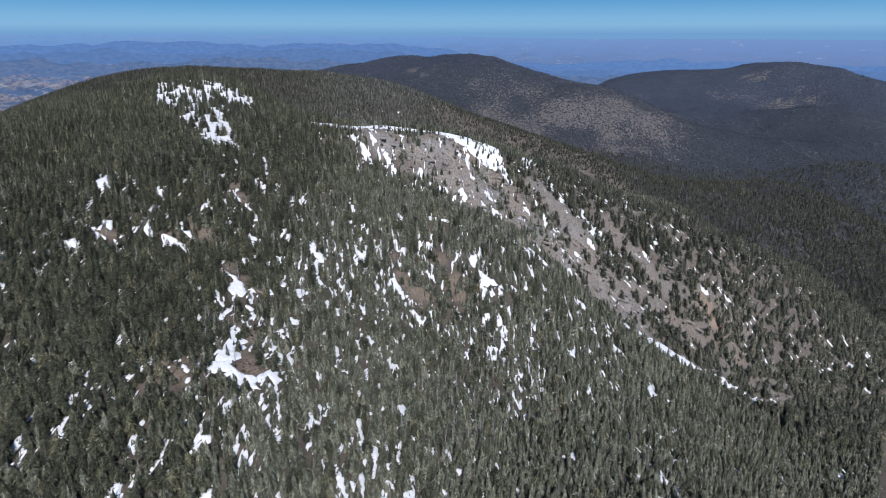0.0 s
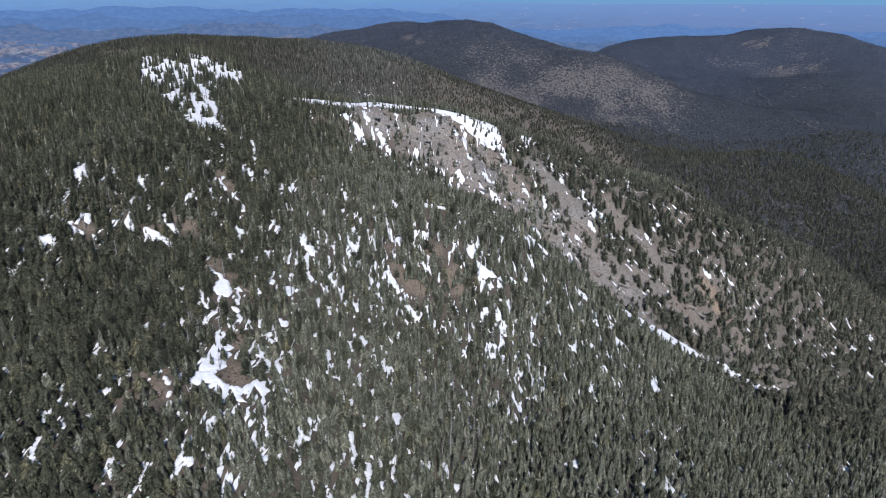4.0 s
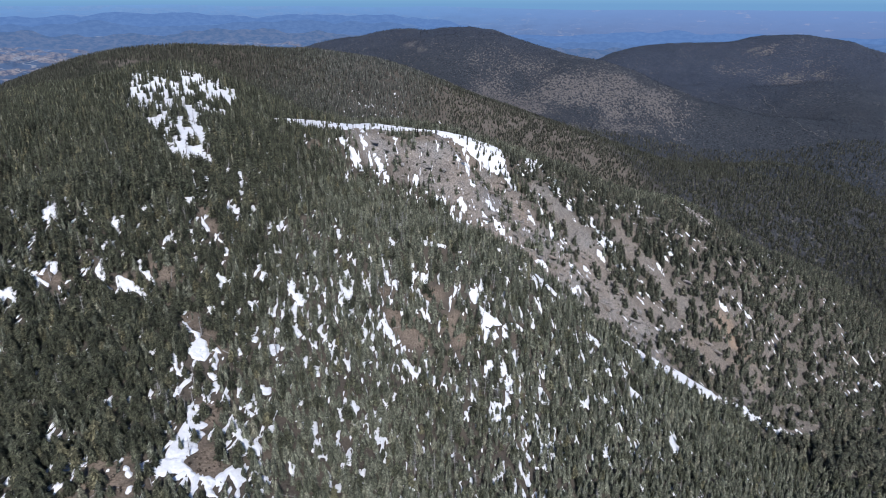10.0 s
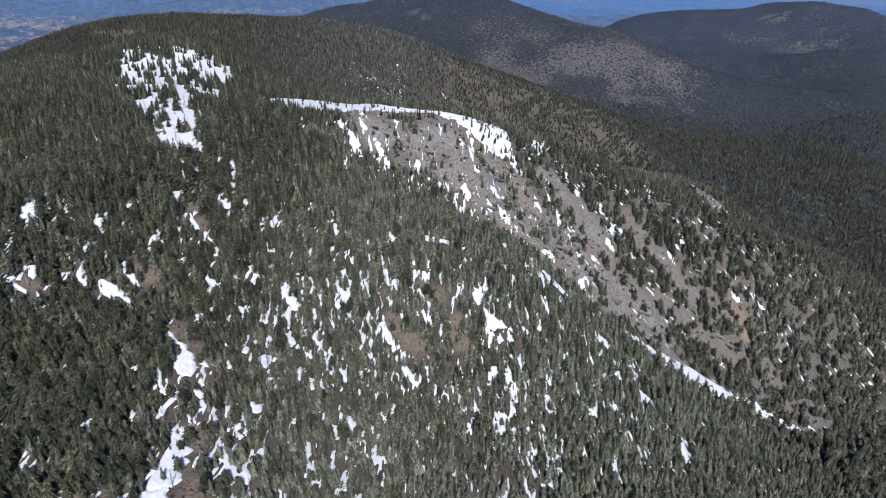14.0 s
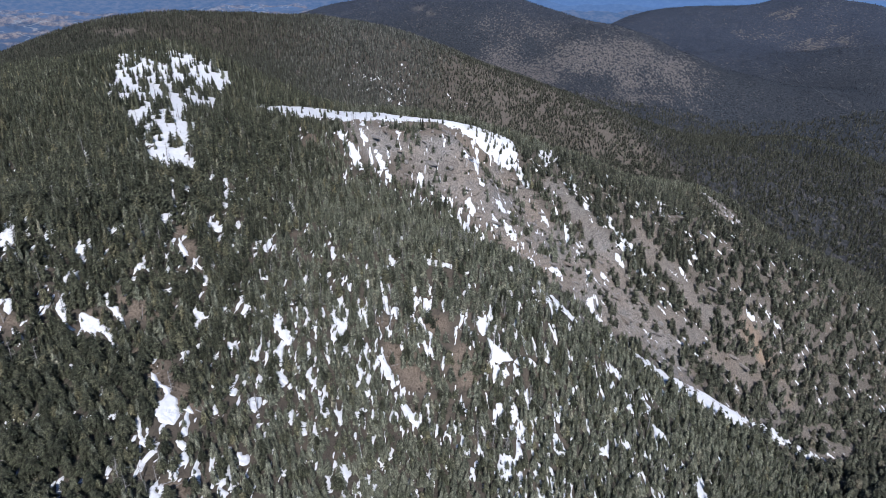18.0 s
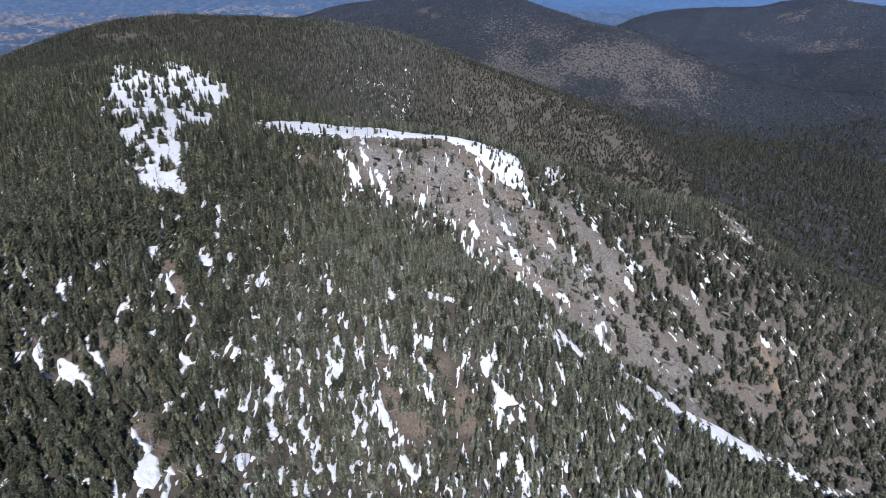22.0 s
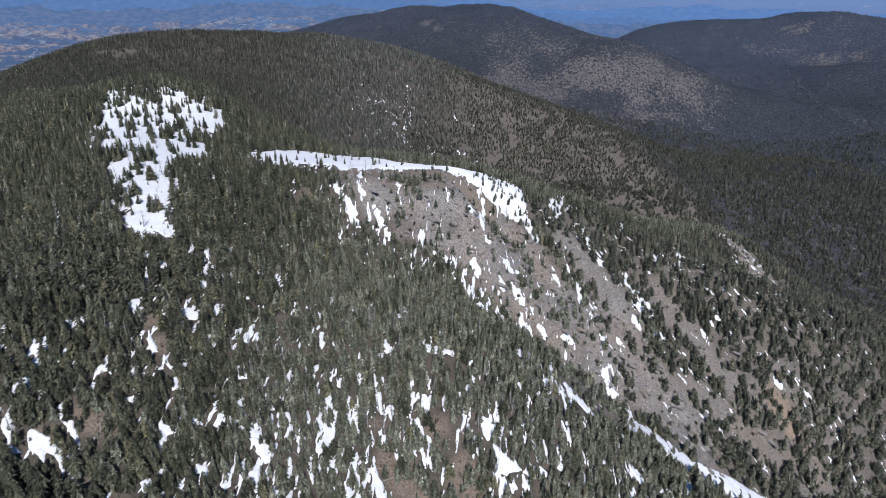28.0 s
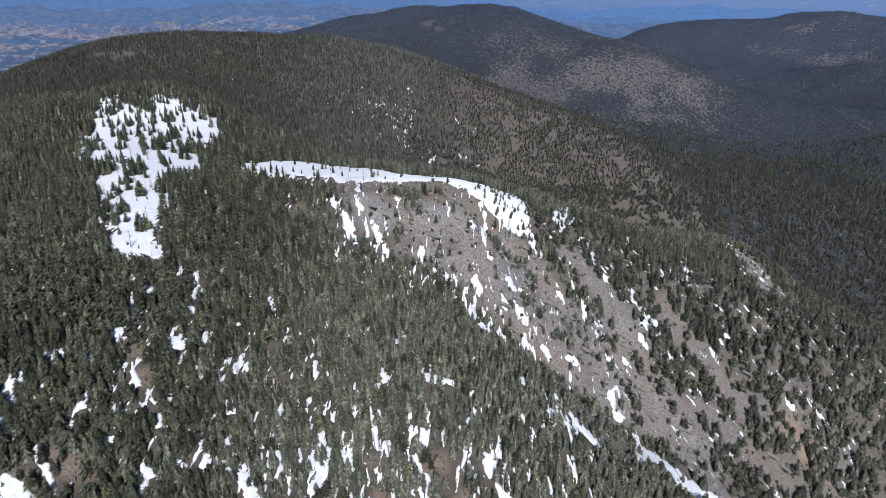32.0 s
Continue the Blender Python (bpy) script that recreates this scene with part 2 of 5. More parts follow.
def ground_material():
    m, n, l, bsdf = material("mountain_ground")
    where = n.new("ShaderNodeNewGeometry").outputs["Position"]
    fine, mid, wide = grain(n, l, where, 1.1, 5), grain(n, l, where, 0.16, 5), grain(n, l, where, 0.022, 4)
    litter = mix(n, l, fine, (0.026, 0.023, 0.018), (0.078, 0.067, 0.053))
    soil = mix(n, l, mid, litter, (0.085, 0.07, 0.055))
    stone = mix(n, l, fine, (0.055, 0.052, 0.049), (0.29, 0.276, 0.258))
    stone = mix(n, l, mid, stone, mix(n, l, fine, (0.14, 0.124, 0.108), (0.3, 0.277, 0.25)))
    stone = mix(n, l, wide, stone, mix(n, l, fine, (0.13, 0.107, 0.085), (0.27, 0.225, 0.185)))
    fault = n.new("ShaderNodeValToRGB")
    marks = fault.color_ramp.elements
    marks[0].position, marks[0].color = 0.445, (1, 1, 1, 1)
    marks[1].position, marks[1].color = 0.555, (1, 1, 1, 1)
    e = marks.new(0.5)
    e.color = (0.3, 0.29, 0.28, 1)
    l.new(grain(n, l, where, 0.34, 7, 0.0, 1.0, 0.66), fault.inputs[0])
    stone = mix(n, l, 0.6, stone, fault.outputs[0], "MULTIPLY")
    dry = mix(n, l, fine, (0.05, 0.043, 0.035), (0.168, 0.145, 0.118))
    dry = mix(n, l, mid, dry, mix(n, l, fine, (0.06, 0.052, 0.044), (0.135, 0.118, 0.098)))
    rust = mix(n, l, fine, (0.24, 0.15, 0.085), (0.36, 0.27, 0.19))
    bare = mix(n, l, mid, mix(n, l, fine, (0.10, 0.078, 0.058), (0.2, 0.157, 0.12)), mix(n, l, fine, (0.085, 0.068, 0.05), (0.18, 0.145, 0.112)))
    col = mix(n, l, attribute(n, "dry"), soil, dry)
    stretched = n.new("ShaderNodeMapping")
    stretched.inputs["Scale"].default_value = (1.0, 0.5, 1.0)
    l.new(where, stretched.inputs[0])
    gaps = n.new("ShaderNodeMath")
    gaps.operation = "MULTIPLY_ADD"
    l.new(attribute(n, "gaps"), gaps.inputs[0])
    gaps.inputs[1].default_value = 0.25
    l.new(grain(n, l, stretched.outputs[0], 0.12, 4, 0.0, 1.0, 0.68), gaps.inputs[2])
    open_soil = n.new("ShaderNodeMapRange")
    open_soil.inputs[1].default_value, open_soil.inputs[2].default_value = 0.65, 0.71
    l.new(gaps.outputs[0], open_soil.inputs[0])
    # Brush of the far slopes: distance haze is put into its bluish colour.
    brush = mix(n, l, mid, (0.009, 0.012, 0.017), (0.04, 0.045, 0.052))
    # Farther off, a paler and bluer coat of painted haze, growing with distance.
    brush = mix(n, l, attribute(n, "haze_tint"), brush, mix(n, l, mid, (0.012, 0.017, 0.029), (0.045, 0.054, 0.073)))
    col = mix(n, l, attribute(n, "hazed_heath"), col, mix(n, l, open_soil.outputs[0], brush, mix(n, l, mid, (0.066, 0.061, 0.058), (0.126, 0.114, 0.106))))
    col = mix(n, l, attribute(n, "bare"), col, bare)
    col = mix(n, l, attribute(n, "scree"), col, stone)
    col = mix(n, l, attribute(n, "rust"), col, rust)
    l.new(col, bsdf.inputs["Base Color"])
    bump(n, l, bsdf, fine, 0.45, 0.4)
    return m


def snow_material():
    m, n, l, bsdf = material("old_snow")
    where = n.new("ShaderNodeNewGeometry").outputs["Position"]
    l.new(mix(n, l, grain(n, l, where, 0.5, 5, 0.4, 0.75), (0.62, 0.628, 0.642), (0.52, 0.528, 0.542)), bsdf.inputs["Base Color"])
    bsdf.inputs["Roughness"].default_value = 0.65
    bump(n, l, bsdf, grain(n, l, where, 0.9, 3), 0.2, 0.25)
    return m


def foliage_material(name, dark, light, dry):
    """Needles: two greens by tree, broken by painted-in lit sprays and shaded gaps, with a few yellowed trees."""
    m, n, l, bsdf = material(name)
    geo = n.new("ShaderNodeNewGeometry")
    info = n.new("ShaderNodeObjectInfo")
    tint = n.new("ShaderNodeMath")
    tint.operation = "ADD"
    l.new(attribute(n, "tint"), tint.inputs[0])
    l.new(info.outputs["Random"], tint.inputs[1])
    frac = n.new("ShaderNodeMath")
    frac.operation = "FRACT"
    l.new(tint.outputs[0], frac.inputs[0])
    old = n.new("ShaderNodeMapRange")
    old.inputs[1].default_value, old.inputs[2].default_value = 0.88, 1.0
    l.new(frac.outputs[0], old.inputs[0])
    col = mix(n, l, old.outputs[0], mix(n, l, frac.outputs[0], dark, light), dry)
    spray = grain(n, l, geo.outputs["Position"], 3.2, 4, 0.34, 0.66, 0.75)
    whorl = geo.outputs["Random Per Island"]
    col = mix(n, l, whorl, mix(n, l, 0.58, col, (0.0, 0.0, 0.0)), mix(n, l, 0.45, col, col, "ADD"))
    # Noise darkens and brightens the colour, standing in for shade between boughs.
    clump = grain(n, l, geo.outputs["Position"], 0.75, 2, 0.36, 0.64)
    col = mix(n, l, clump, mix(n, l, 0.4, col, (0.0, 0.0, 0.0)), mix(n, l, 0.35, col, col, "ADD"))
    col = mix(n, l, spray, mix(n, l, 0.8, col, (0.0, 0.0, 0.0)), mix(n, l, 0.9, col, col, "ADD"))
    l.new(col, bsdf.inputs["Base Color"])
    bsdf.inputs["Roughness"].default_value = 0.75
    bsdf.inputs["Specular IOR Level"].default_value = 0.15
    bump(n, l, bsdf, grain(n, l, geo.outputs["Position"], 2.4, 3, 0.3, 0.7, 0.7), 0.7, 0.4)
    return m


def bark_material(name, a, b):
    m, n, l, bsdf = material(name)
    where = n.new("ShaderNodeNewGeometry").outputs["Position"]
    l.new(mix(n, l, grain(n, l, where, 3.0), a, b), bsdf.inputs["Base Color"])
    return m


def rock_material():
    m, n, l, bsdf = material("grey_rock")
    where = n.new("ShaderNodeNewGeometry").outputs["Position"]
    fine = grain(n, l, where, 1.6, 5)
    col = mix(n, l, fine, (0.12, 0.112, 0.105), (0.31, 0.295, 0.275))
    l.new(mix(n, l, n.new("ShaderNodeObjectInfo").outputs["Random"], col, mix(n, l, fine, (0.15, 0.125, 0.1), (0.30, 0.26, 0.22))), bsdf.inputs["Base Color"])
    bump(n, l, bsdf, fine, 0.9, 0.4)
    return m


def road_material():
    m, n, l, bsdf = material("pale_dirt_road")
    where = n.new("ShaderNodeNewGeometry").outputs["Position"]
    l.new(mix(n, l, grain(n, l, where, 0.05), (0.075, 0.072, 0.07), (0.13, 0.123, 0.117)), bsdf.inputs["Base Color"])
    return m


def distance_material():
    """The far plain and ranges, blue with painted-in distance haze, and the sky low over them: a glowing backdrop."""
    m, n, l, bsdf = material("far_plain")
    geo = n.new("ShaderNodeNewGeometry")
    xyz = n.new("ShaderNodeSeparateXYZ")
    l.new(geo.outputs["Position"], xyz.inputs[0])
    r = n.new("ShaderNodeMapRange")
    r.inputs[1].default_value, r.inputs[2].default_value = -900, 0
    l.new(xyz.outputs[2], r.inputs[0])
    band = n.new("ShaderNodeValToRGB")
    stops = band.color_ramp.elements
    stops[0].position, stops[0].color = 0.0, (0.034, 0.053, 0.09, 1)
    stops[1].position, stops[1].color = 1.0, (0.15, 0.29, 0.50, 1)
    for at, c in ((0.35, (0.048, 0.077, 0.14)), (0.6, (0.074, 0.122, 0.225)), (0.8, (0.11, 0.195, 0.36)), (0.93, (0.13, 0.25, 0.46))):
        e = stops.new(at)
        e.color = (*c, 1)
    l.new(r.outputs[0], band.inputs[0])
    flat = n.new("ShaderNodeMapping")
    flat.inputs["Scale"].default_value = (1.0, 1.0, 4.5)
    l.new(geo.outputs["Position"], flat.inputs[0])
    steep = n.new("ShaderNodeMapping")
    steep.inputs["Rotation"].default_value, steep.inputs["Scale"].default_value = (0.0, 0.6, 0.0), (1.0, 1.0, 1.6)
    l.new(geo.outputs["Position"], steep.inputs[0])
    ribs = grain(n, l, steep.outputs[0], 0.035, 7, 0.40, 0.60, 0.7)
    west = n.new("ShaderNodeMapRange")
    west.inputs[1].default_value, west.inputs[2].default_value, west.inputs[3].default_value, west.inputs[4].default_value = 100, -1300, -0.06, 0.06
    l.new(xyz.outputs[0], west.inputs[0])
    rough = n.new("ShaderNodeMath")
    rough.operation = "ADD"
    l.new(west.outputs[0], rough.inputs[0])
    l.new(grain(n, l, flat.outputs[0], 0.0048, 10, 0.0, 1.0, 0.66), rough.inputs[1])
    badlands = n.new("ShaderNodeMapRange")
    badlands.inputs[1].default_value, badlands.inputs[2].default_value = 0.545, 0.62
    l.new(rough.outputs[0], badlands.inputs[0])
    tan = mix(n, l, ribs, (0.08, 0.1, 0.16), (0.28, 0.25, 0.26))
    bush = mix(n, l, grain(n, l, flat.outputs[0], 0.006, 8, 0.4, 0.7, 0.6), band.outputs[0], mix(n, l, ribs, (0.036, 0.063, 0.118), (0.085, 0.125, 0.21)))
    land = mix(n, l, badlands.outputs[0], bush, tan)
    bed = n.new("ShaderNodeValToRGB")
    wash = bed.color_ramp.elements
    wash[0].position, wash[0].color = 0.494, (0, 0, 0, 1)
    wash[1].position, wash[1].color = 0.506, (0, 0, 0, 1)
    wash.new(0.5).color = (1, 1, 1, 1)
    l.new(grain(n, l, flat.outputs[0], 0.0021, 5, 0.0, 1.0, 0.5), bed.inputs[0])
    land = mix(n, l, bed.outputs[0], land, (0.3, 0.33, 0.38))
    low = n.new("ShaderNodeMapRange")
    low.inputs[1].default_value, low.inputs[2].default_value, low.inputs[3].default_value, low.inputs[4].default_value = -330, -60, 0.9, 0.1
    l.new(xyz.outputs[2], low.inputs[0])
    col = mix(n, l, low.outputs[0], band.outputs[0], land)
    # Haze laid over the colour, thicker towards the east.
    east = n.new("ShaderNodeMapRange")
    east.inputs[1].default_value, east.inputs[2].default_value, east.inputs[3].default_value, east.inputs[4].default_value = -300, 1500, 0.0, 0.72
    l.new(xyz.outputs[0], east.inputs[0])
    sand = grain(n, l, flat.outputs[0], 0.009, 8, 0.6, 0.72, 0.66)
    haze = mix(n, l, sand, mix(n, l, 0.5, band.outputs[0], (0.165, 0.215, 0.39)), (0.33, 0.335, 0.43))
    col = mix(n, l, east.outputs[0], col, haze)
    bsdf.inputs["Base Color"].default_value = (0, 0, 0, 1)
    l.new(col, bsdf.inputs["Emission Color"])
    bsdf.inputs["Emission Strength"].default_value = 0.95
    return m


def low_sky_material():
    """The sky low over the plain, paler towards the horizon."""
    m, n, l, bsdf = material("low_sky")
    xyz = n.new("ShaderNodeSeparateXYZ")
    l.new(n.new("ShaderNodeNewGeometry").outputs["Position"], xyz.inputs[0])
    r = n.new("ShaderNodeMapRange")
    r.inputs[1].default_value, r.inputs[2].default_value = 0, 420
    l.new(xyz.outputs[2], r.inputs[0])
    band = n.new("ShaderNodeValToRGB")
    stops = band.color_ramp.elements
    stops[0].position, stops[0].color = 0.0, (0.17, 0.35, 0.56, 1)
    stops[1].position, stops[1].color = 1.0, (0.06, 0.25, 0.50, 1)
    for at, c in ((0.14, (0.24, 0.46, 0.64)), (0.25, (0.22, 0.46, 0.65)), (0.55, (0.11, 0.34, 0.58))):
        e = stops.new(at)
        e.color = (*c, 1)
    l.new(r.outputs[0], band.inputs[0])
    bsdf.inputs["Base Color"].default_value = (0, 0, 0, 1)
    l.new(band.outputs[0], bsdf.inputs["Emission Color"])
    bsdf.inputs["Emission Strength"].default_value = 0.78
    return m


LOW_SKY = low_sky_material()
GROUND, SNOW, ROCK, ROAD, PLAIN = ground_material(), snow_material(), rock_material(), road_material(), distance_material()
FIR = foliage_material("fir_needles", (0.068, 0.073, 0.051), (0.16, 0.165, 0.12), (0.185, 0.178, 0.126))
PINE = foliage_material("pine_needles", (0.036, 0.039, 0.025), (0.094, 0.096, 0.062), (0.13, 0.12, 0.07))
SCRUB = foliage_material("scrub_leaves", (0.055, 0.058, 0.037), (0.095, 0.094, 0.062), (0.115, 0.098, 0.068))
DRY_BRUSH = foliage_material("dry_brush_twigs", (0.07, 0.055, 0.042), (0.15, 0.12, 0.092), (0.19, 0.165, 0.13))
# Needles for far trees: the blue of distance haze is mixed into the greens.
HAZED_FIR = foliage_material("hazed_needles", (0.023, 0.028, 0.036), (0.042, 0.048, 0.057), (0.048, 0.05, 0.053))
RIDGE_FIR = foliage_material("ridge_needles", (0.034, 0.037, 0.031), (0.125, 0.127, 0.108), (0.145, 0.136, 0.112))
HILL_PINE = foliage_material("hill_pine_needles", (0.028, 0.03, 0.021), (0.072, 0.072, 0.053), (0.082, 0.076, 0.054))
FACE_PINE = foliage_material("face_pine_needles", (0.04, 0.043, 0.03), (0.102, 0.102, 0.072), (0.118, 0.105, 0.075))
BARK = bark_material("brown_bark", (0.045, 0.033, 0.025), (0.12, 0.085, 0.06))
GREY_WOOD = bark_material("weathered_grey_wood", (0.13, 0.122, 0.115), (0.3, 0.288, 0.275))


# ---- ground ----
def mesh_of(name, verts, faces, mats, index=None, smooth=False, **fields):
    """One mesh from arrays of corners and of triangles or quads, with fields of one number a corner."""
    me = bpy.data.meshes.new(name)
    verts, faces = np.asarray(verts, np.float32), np.asarray(faces, np.int32)
    k = faces.shape[1]
    me.vertices.add(len(verts))
    me.vertices.foreach_set("co", verts.ravel())
    me.loops.add(faces.size)
    me.loops.foreach_set("vertex_index", faces.ravel())
    me.polygons.add(len(faces))
    me.polygons.foreach_set("loop_start", np.arange(0, faces.size, k, dtype=np.int32))
    me.polygons.foreach_set("loop_total", np.full(len(faces), k, np.int32))
    me.polygons.foreach_set("use_smooth", np.full(len(faces), smooth))
    for m in mats:
        me.materials.append(m)
    if index is not None:
        me.polygons.foreach_set("material_index", np.asarray(index, np.int32))
    for key, values in fields.items():
        me.attributes.new(key, "FLOAT", "POINT").data.foreach_set("value", np.asarray(values, np.float32).ravel())
    me.update()
    me.validate()
    return me


def sheet(nx, ny):
    i, j = np.meshgrid(np.arange(nx - 1), np.arange(ny - 1))
    a = (j * nx + i).ravel()
    return np.stack([a, a + 1, a + 1 + nx, a + nx], 1)


GX = np.unique(np.concatenate([np.arange(-3200, -1200, 60), np.arange(-1200, -480, 16), np.arange(-480, 560, 5), np.arange(560, 1500, 14), np.arange(1500, 3201, 40)]).astype(float))
GY = np.unique(np.concatenate([np.arange(-900, 100, 50), np.arange(100, 900, 5), np.arange(900, 2300, 11), np.arange(2300, 4701, 22)]).astype(float))
MX, MY = np.meshgrid(GX, GY)
MZ = height(MX, MY)


def ground_at(x, y):
    """Height of the built sheet at places of the plan."""
    x, y = np.asarray(x, float), np.asarray(y, float)
    i = np.clip(np.searchsorted(GX, x) - 1, 0, len(GX) - 2)
    j = np.clip(np.searchsorted(GY, y) - 1, 0, len(GY) - 2)
    a, b = (x - GX[i]) / (GX[i + 1] - GX[i]), (y - GY[j]) / (GY[j + 1] - GY[j])
    return (MZ[j, i] * (1 - a) + MZ[j, i + 1] * a) * (1 - b) + (MZ[j + 1, i] * (1 - a) + MZ[j + 1, i + 1] * a) * b


RIDGE = [(-305, 2050), (-177, 2030), (-19, 1980), (57, 1950), (132, 1920), (279, 1870), (374, 1830), (473, 1780), (590, 1720), (691, 1640), (796, 1560)]


def beyond(x, y):
    """How far a place lies behind the ridge of the hill that follows the crest."""
    return y - np.interp(x, [c[0] for c in RIDGE], [c[1] for c in RIDGE])


def valley_side(x, y):
    """The wooded dark flank east of the dry hill behind the crest."""
    return ramp(x + 90 * (swell(x, y, 120, 3, 23.0) - 0.5) - 0.35 * (1600 - y), 400, 470) * ramp(y, 1000, 1100)


def dryness(x, y):
    """Pale dry soil on the east face and on the slope behind the crest."""
    behind = ramp(y, 960, 1060) * (0.1 + 0.9 * ramp(x - 0.1 * y, -290, -60)) * (1 - 0.8 * valley_side(x, y))
    return np.clip(np.maximum(inside(x, y, EAST_FACE, 25), behind), 0, 1)


def thin_growth(x, y):
    """How open the brush on the far slopes is."""
    sunny = 0.2 + 0.4 * ramp(spot(x, y, 560, 2600, 620, 540) + 0.5 * (swell(x, y, 220, 4, 28.0) - 0.5), 0.0, 0.8)
    for cx, cy, rx, ry, turn, open_share in ((1730, 3670, 190, 75, -25, 0.75), (1850, 3330, 230, 120, -25, 0.7), (1500, 3510, 110, 40, -15, 0.7), (1250, 3600, 60, 40, 0, 0.6), (1440, 2440, 90, 60, 0, 0.4)):
        sunny = sunny + 0.6 * open_share * ramp(spot(x, y, cx, cy, 1.3 * rx, 1.3 * ry, turn), 0.0, 0.7) * ramp(swell(x, y, 70, 5, 27.0, 0.7), 0.38, 0.66)
    return np.clip(sunny * (0.35 + 1.1 * ramp(swell(x, y, 260, 5, 1.0, 0.65), 0.32, 0.66)), 0, 1.0)


PALE_TOP = [(335, 880), (343, 858), (349, 815), (352, 782), (362, 750)]
scree_mask = inside(MX, MY, SCREE, 10) * ramp(swell(MX, MY, 30, 4, 1.3), 0.12, 0.34)
scree_mask = np.maximum(scree_mask, spot(MX, MY, -125, 3050, 80, 90) ** 0.5 * 0.35 * ramp(swell(MX, MY, 40, 3, 19.0), 0.45, 0.62))
scree_mask = np.maximum(scree_mask, (1 - ramp(along(MX, MY, PALE_TOP), 10, 26)) * ramp(swell(MX, MY, 14, 3, 33.0), 0.3, 0.5))
pale_slope = ramp(spot(MX, MY, 280, 555, 62, 80, 20) + 0.6 * swell(MX, MY, 18, 3, 55.0), 0.45, 0.8)
scree_mask = np.maximum(scree_mask, np.maximum(0.4 * pale_slope, 0.65 * beside(MX, MY, CHUTES, 15)))
brown_top = ramp(spot(MX, MY, -30, 688, 90, 40, 8) + 0.5 * swell(MX, MY, 25, 3, 44.0), 0.3, 0.75)
scree_mask = scree_mask * (1 - 0.8 * brown_top * inside(MX, MY, SCREE, 6))
rust_mask = 0.55 * np.maximum(spot(MX, MY, 268, 575, 16, 40, 20), 0) * ramp(swell(MX, MY, 18, 3, 6.6), 0.4, 0.6)
tan_hill = ramp(spot(MX, MY, -755, 1665, 150, 80, 12) * swell(MX, MY, 40, 5, 3.0, 0.65), 0.34, 0.6)
ground = tagged(new("ground", mesh_of("ground", np.stack([MX.ravel(), MY.ravel(), MZ.ravel()], 1), sheet(len(GX), len(GY)), [GROUND], smooth=True,
    scree=scree_mask, dry=np.maximum(dryness(MX, MY), tan_hill), bare=np.maximum(ramp(clearing(MX, MY) + swell(MX, MY, 14, 3, 9.9) - 0.5, 0.1, 0.5) * (1 - ramp(MY, 900, 1000)), brown_top * inside(MX, MY, SCREE, 12)), hazed_heath=np.maximum(ramp(beyond(MX, MY), 20, 110), 0.85 * valley_side(MX, MY)), haze_tint=ramp(MY, 2700, 3500), gaps=np.maximum(thin_growth(MX, MY), 0.32 * valley_side(MX, MY) * (1 - ramp(beyond(MX, MY), 20, 110))), rust=rust_mask)), "steep mountain ground of brown soil, needle litter and grey scree", "ground", kind="structure")

# ---- far plain and ranges beyond the mountains, and the low sky behind them ----
def ring(radius, tops):
    at = np.radians(np.arange(0, 360.1, 0.4))
    lines = [(np.sin(at) * radius, 90 + np.cos(at) * radius, np.zeros(at.shape) + (top(at) if callable(top) else top)) for top in tops]
    return np.concatenate([np.stack(q, 1) for q in lines]), sheet(len(at), len(lines))


def skyline(at):
    d = np.degrees(np.where(at > math.pi, at - 2 * math.pi, at))
    return -38 + 42 * swell(d + 90, 0 * d, 11, 5, 2.0) * ramp(-d, -14, 2) + 9 * swell(d + 90, 0 * d, 5, 4, 7.0)


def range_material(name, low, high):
    """A far range: blue with distance haze painted into its glow, its flanks ribbed."""
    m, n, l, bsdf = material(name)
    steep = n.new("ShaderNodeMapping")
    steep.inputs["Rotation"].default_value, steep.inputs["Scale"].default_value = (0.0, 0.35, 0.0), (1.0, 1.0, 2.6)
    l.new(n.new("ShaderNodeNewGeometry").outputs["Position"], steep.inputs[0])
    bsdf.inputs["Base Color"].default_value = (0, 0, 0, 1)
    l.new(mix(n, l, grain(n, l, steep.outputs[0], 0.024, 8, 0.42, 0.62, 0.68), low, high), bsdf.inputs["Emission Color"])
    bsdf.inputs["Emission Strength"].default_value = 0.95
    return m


def far_crest(top, rise, size, shift, east):
    """The crest line of a far range, sinking into the plain towards the east."""
    def crest(at):
        d = np.degrees(np.where(at > math.pi, at - 2 * math.pi, at))
        return top + rise * (swell(d + 90, 0 * d, size, 5, shift, 0.55) - 0.5) * 2 - 130 * ramp(d, east - 7, east + 5)
    return crest


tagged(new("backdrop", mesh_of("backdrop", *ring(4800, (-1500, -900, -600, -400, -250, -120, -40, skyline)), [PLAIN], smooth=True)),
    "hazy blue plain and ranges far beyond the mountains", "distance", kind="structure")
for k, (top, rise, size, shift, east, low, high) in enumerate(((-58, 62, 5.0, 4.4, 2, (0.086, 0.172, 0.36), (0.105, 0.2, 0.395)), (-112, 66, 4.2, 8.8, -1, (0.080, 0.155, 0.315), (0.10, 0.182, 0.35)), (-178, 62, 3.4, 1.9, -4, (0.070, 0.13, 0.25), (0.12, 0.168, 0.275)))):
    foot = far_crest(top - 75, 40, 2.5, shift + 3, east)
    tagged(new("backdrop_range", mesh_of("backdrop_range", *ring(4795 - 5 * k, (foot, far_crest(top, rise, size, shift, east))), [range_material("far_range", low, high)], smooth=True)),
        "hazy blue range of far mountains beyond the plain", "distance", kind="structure")
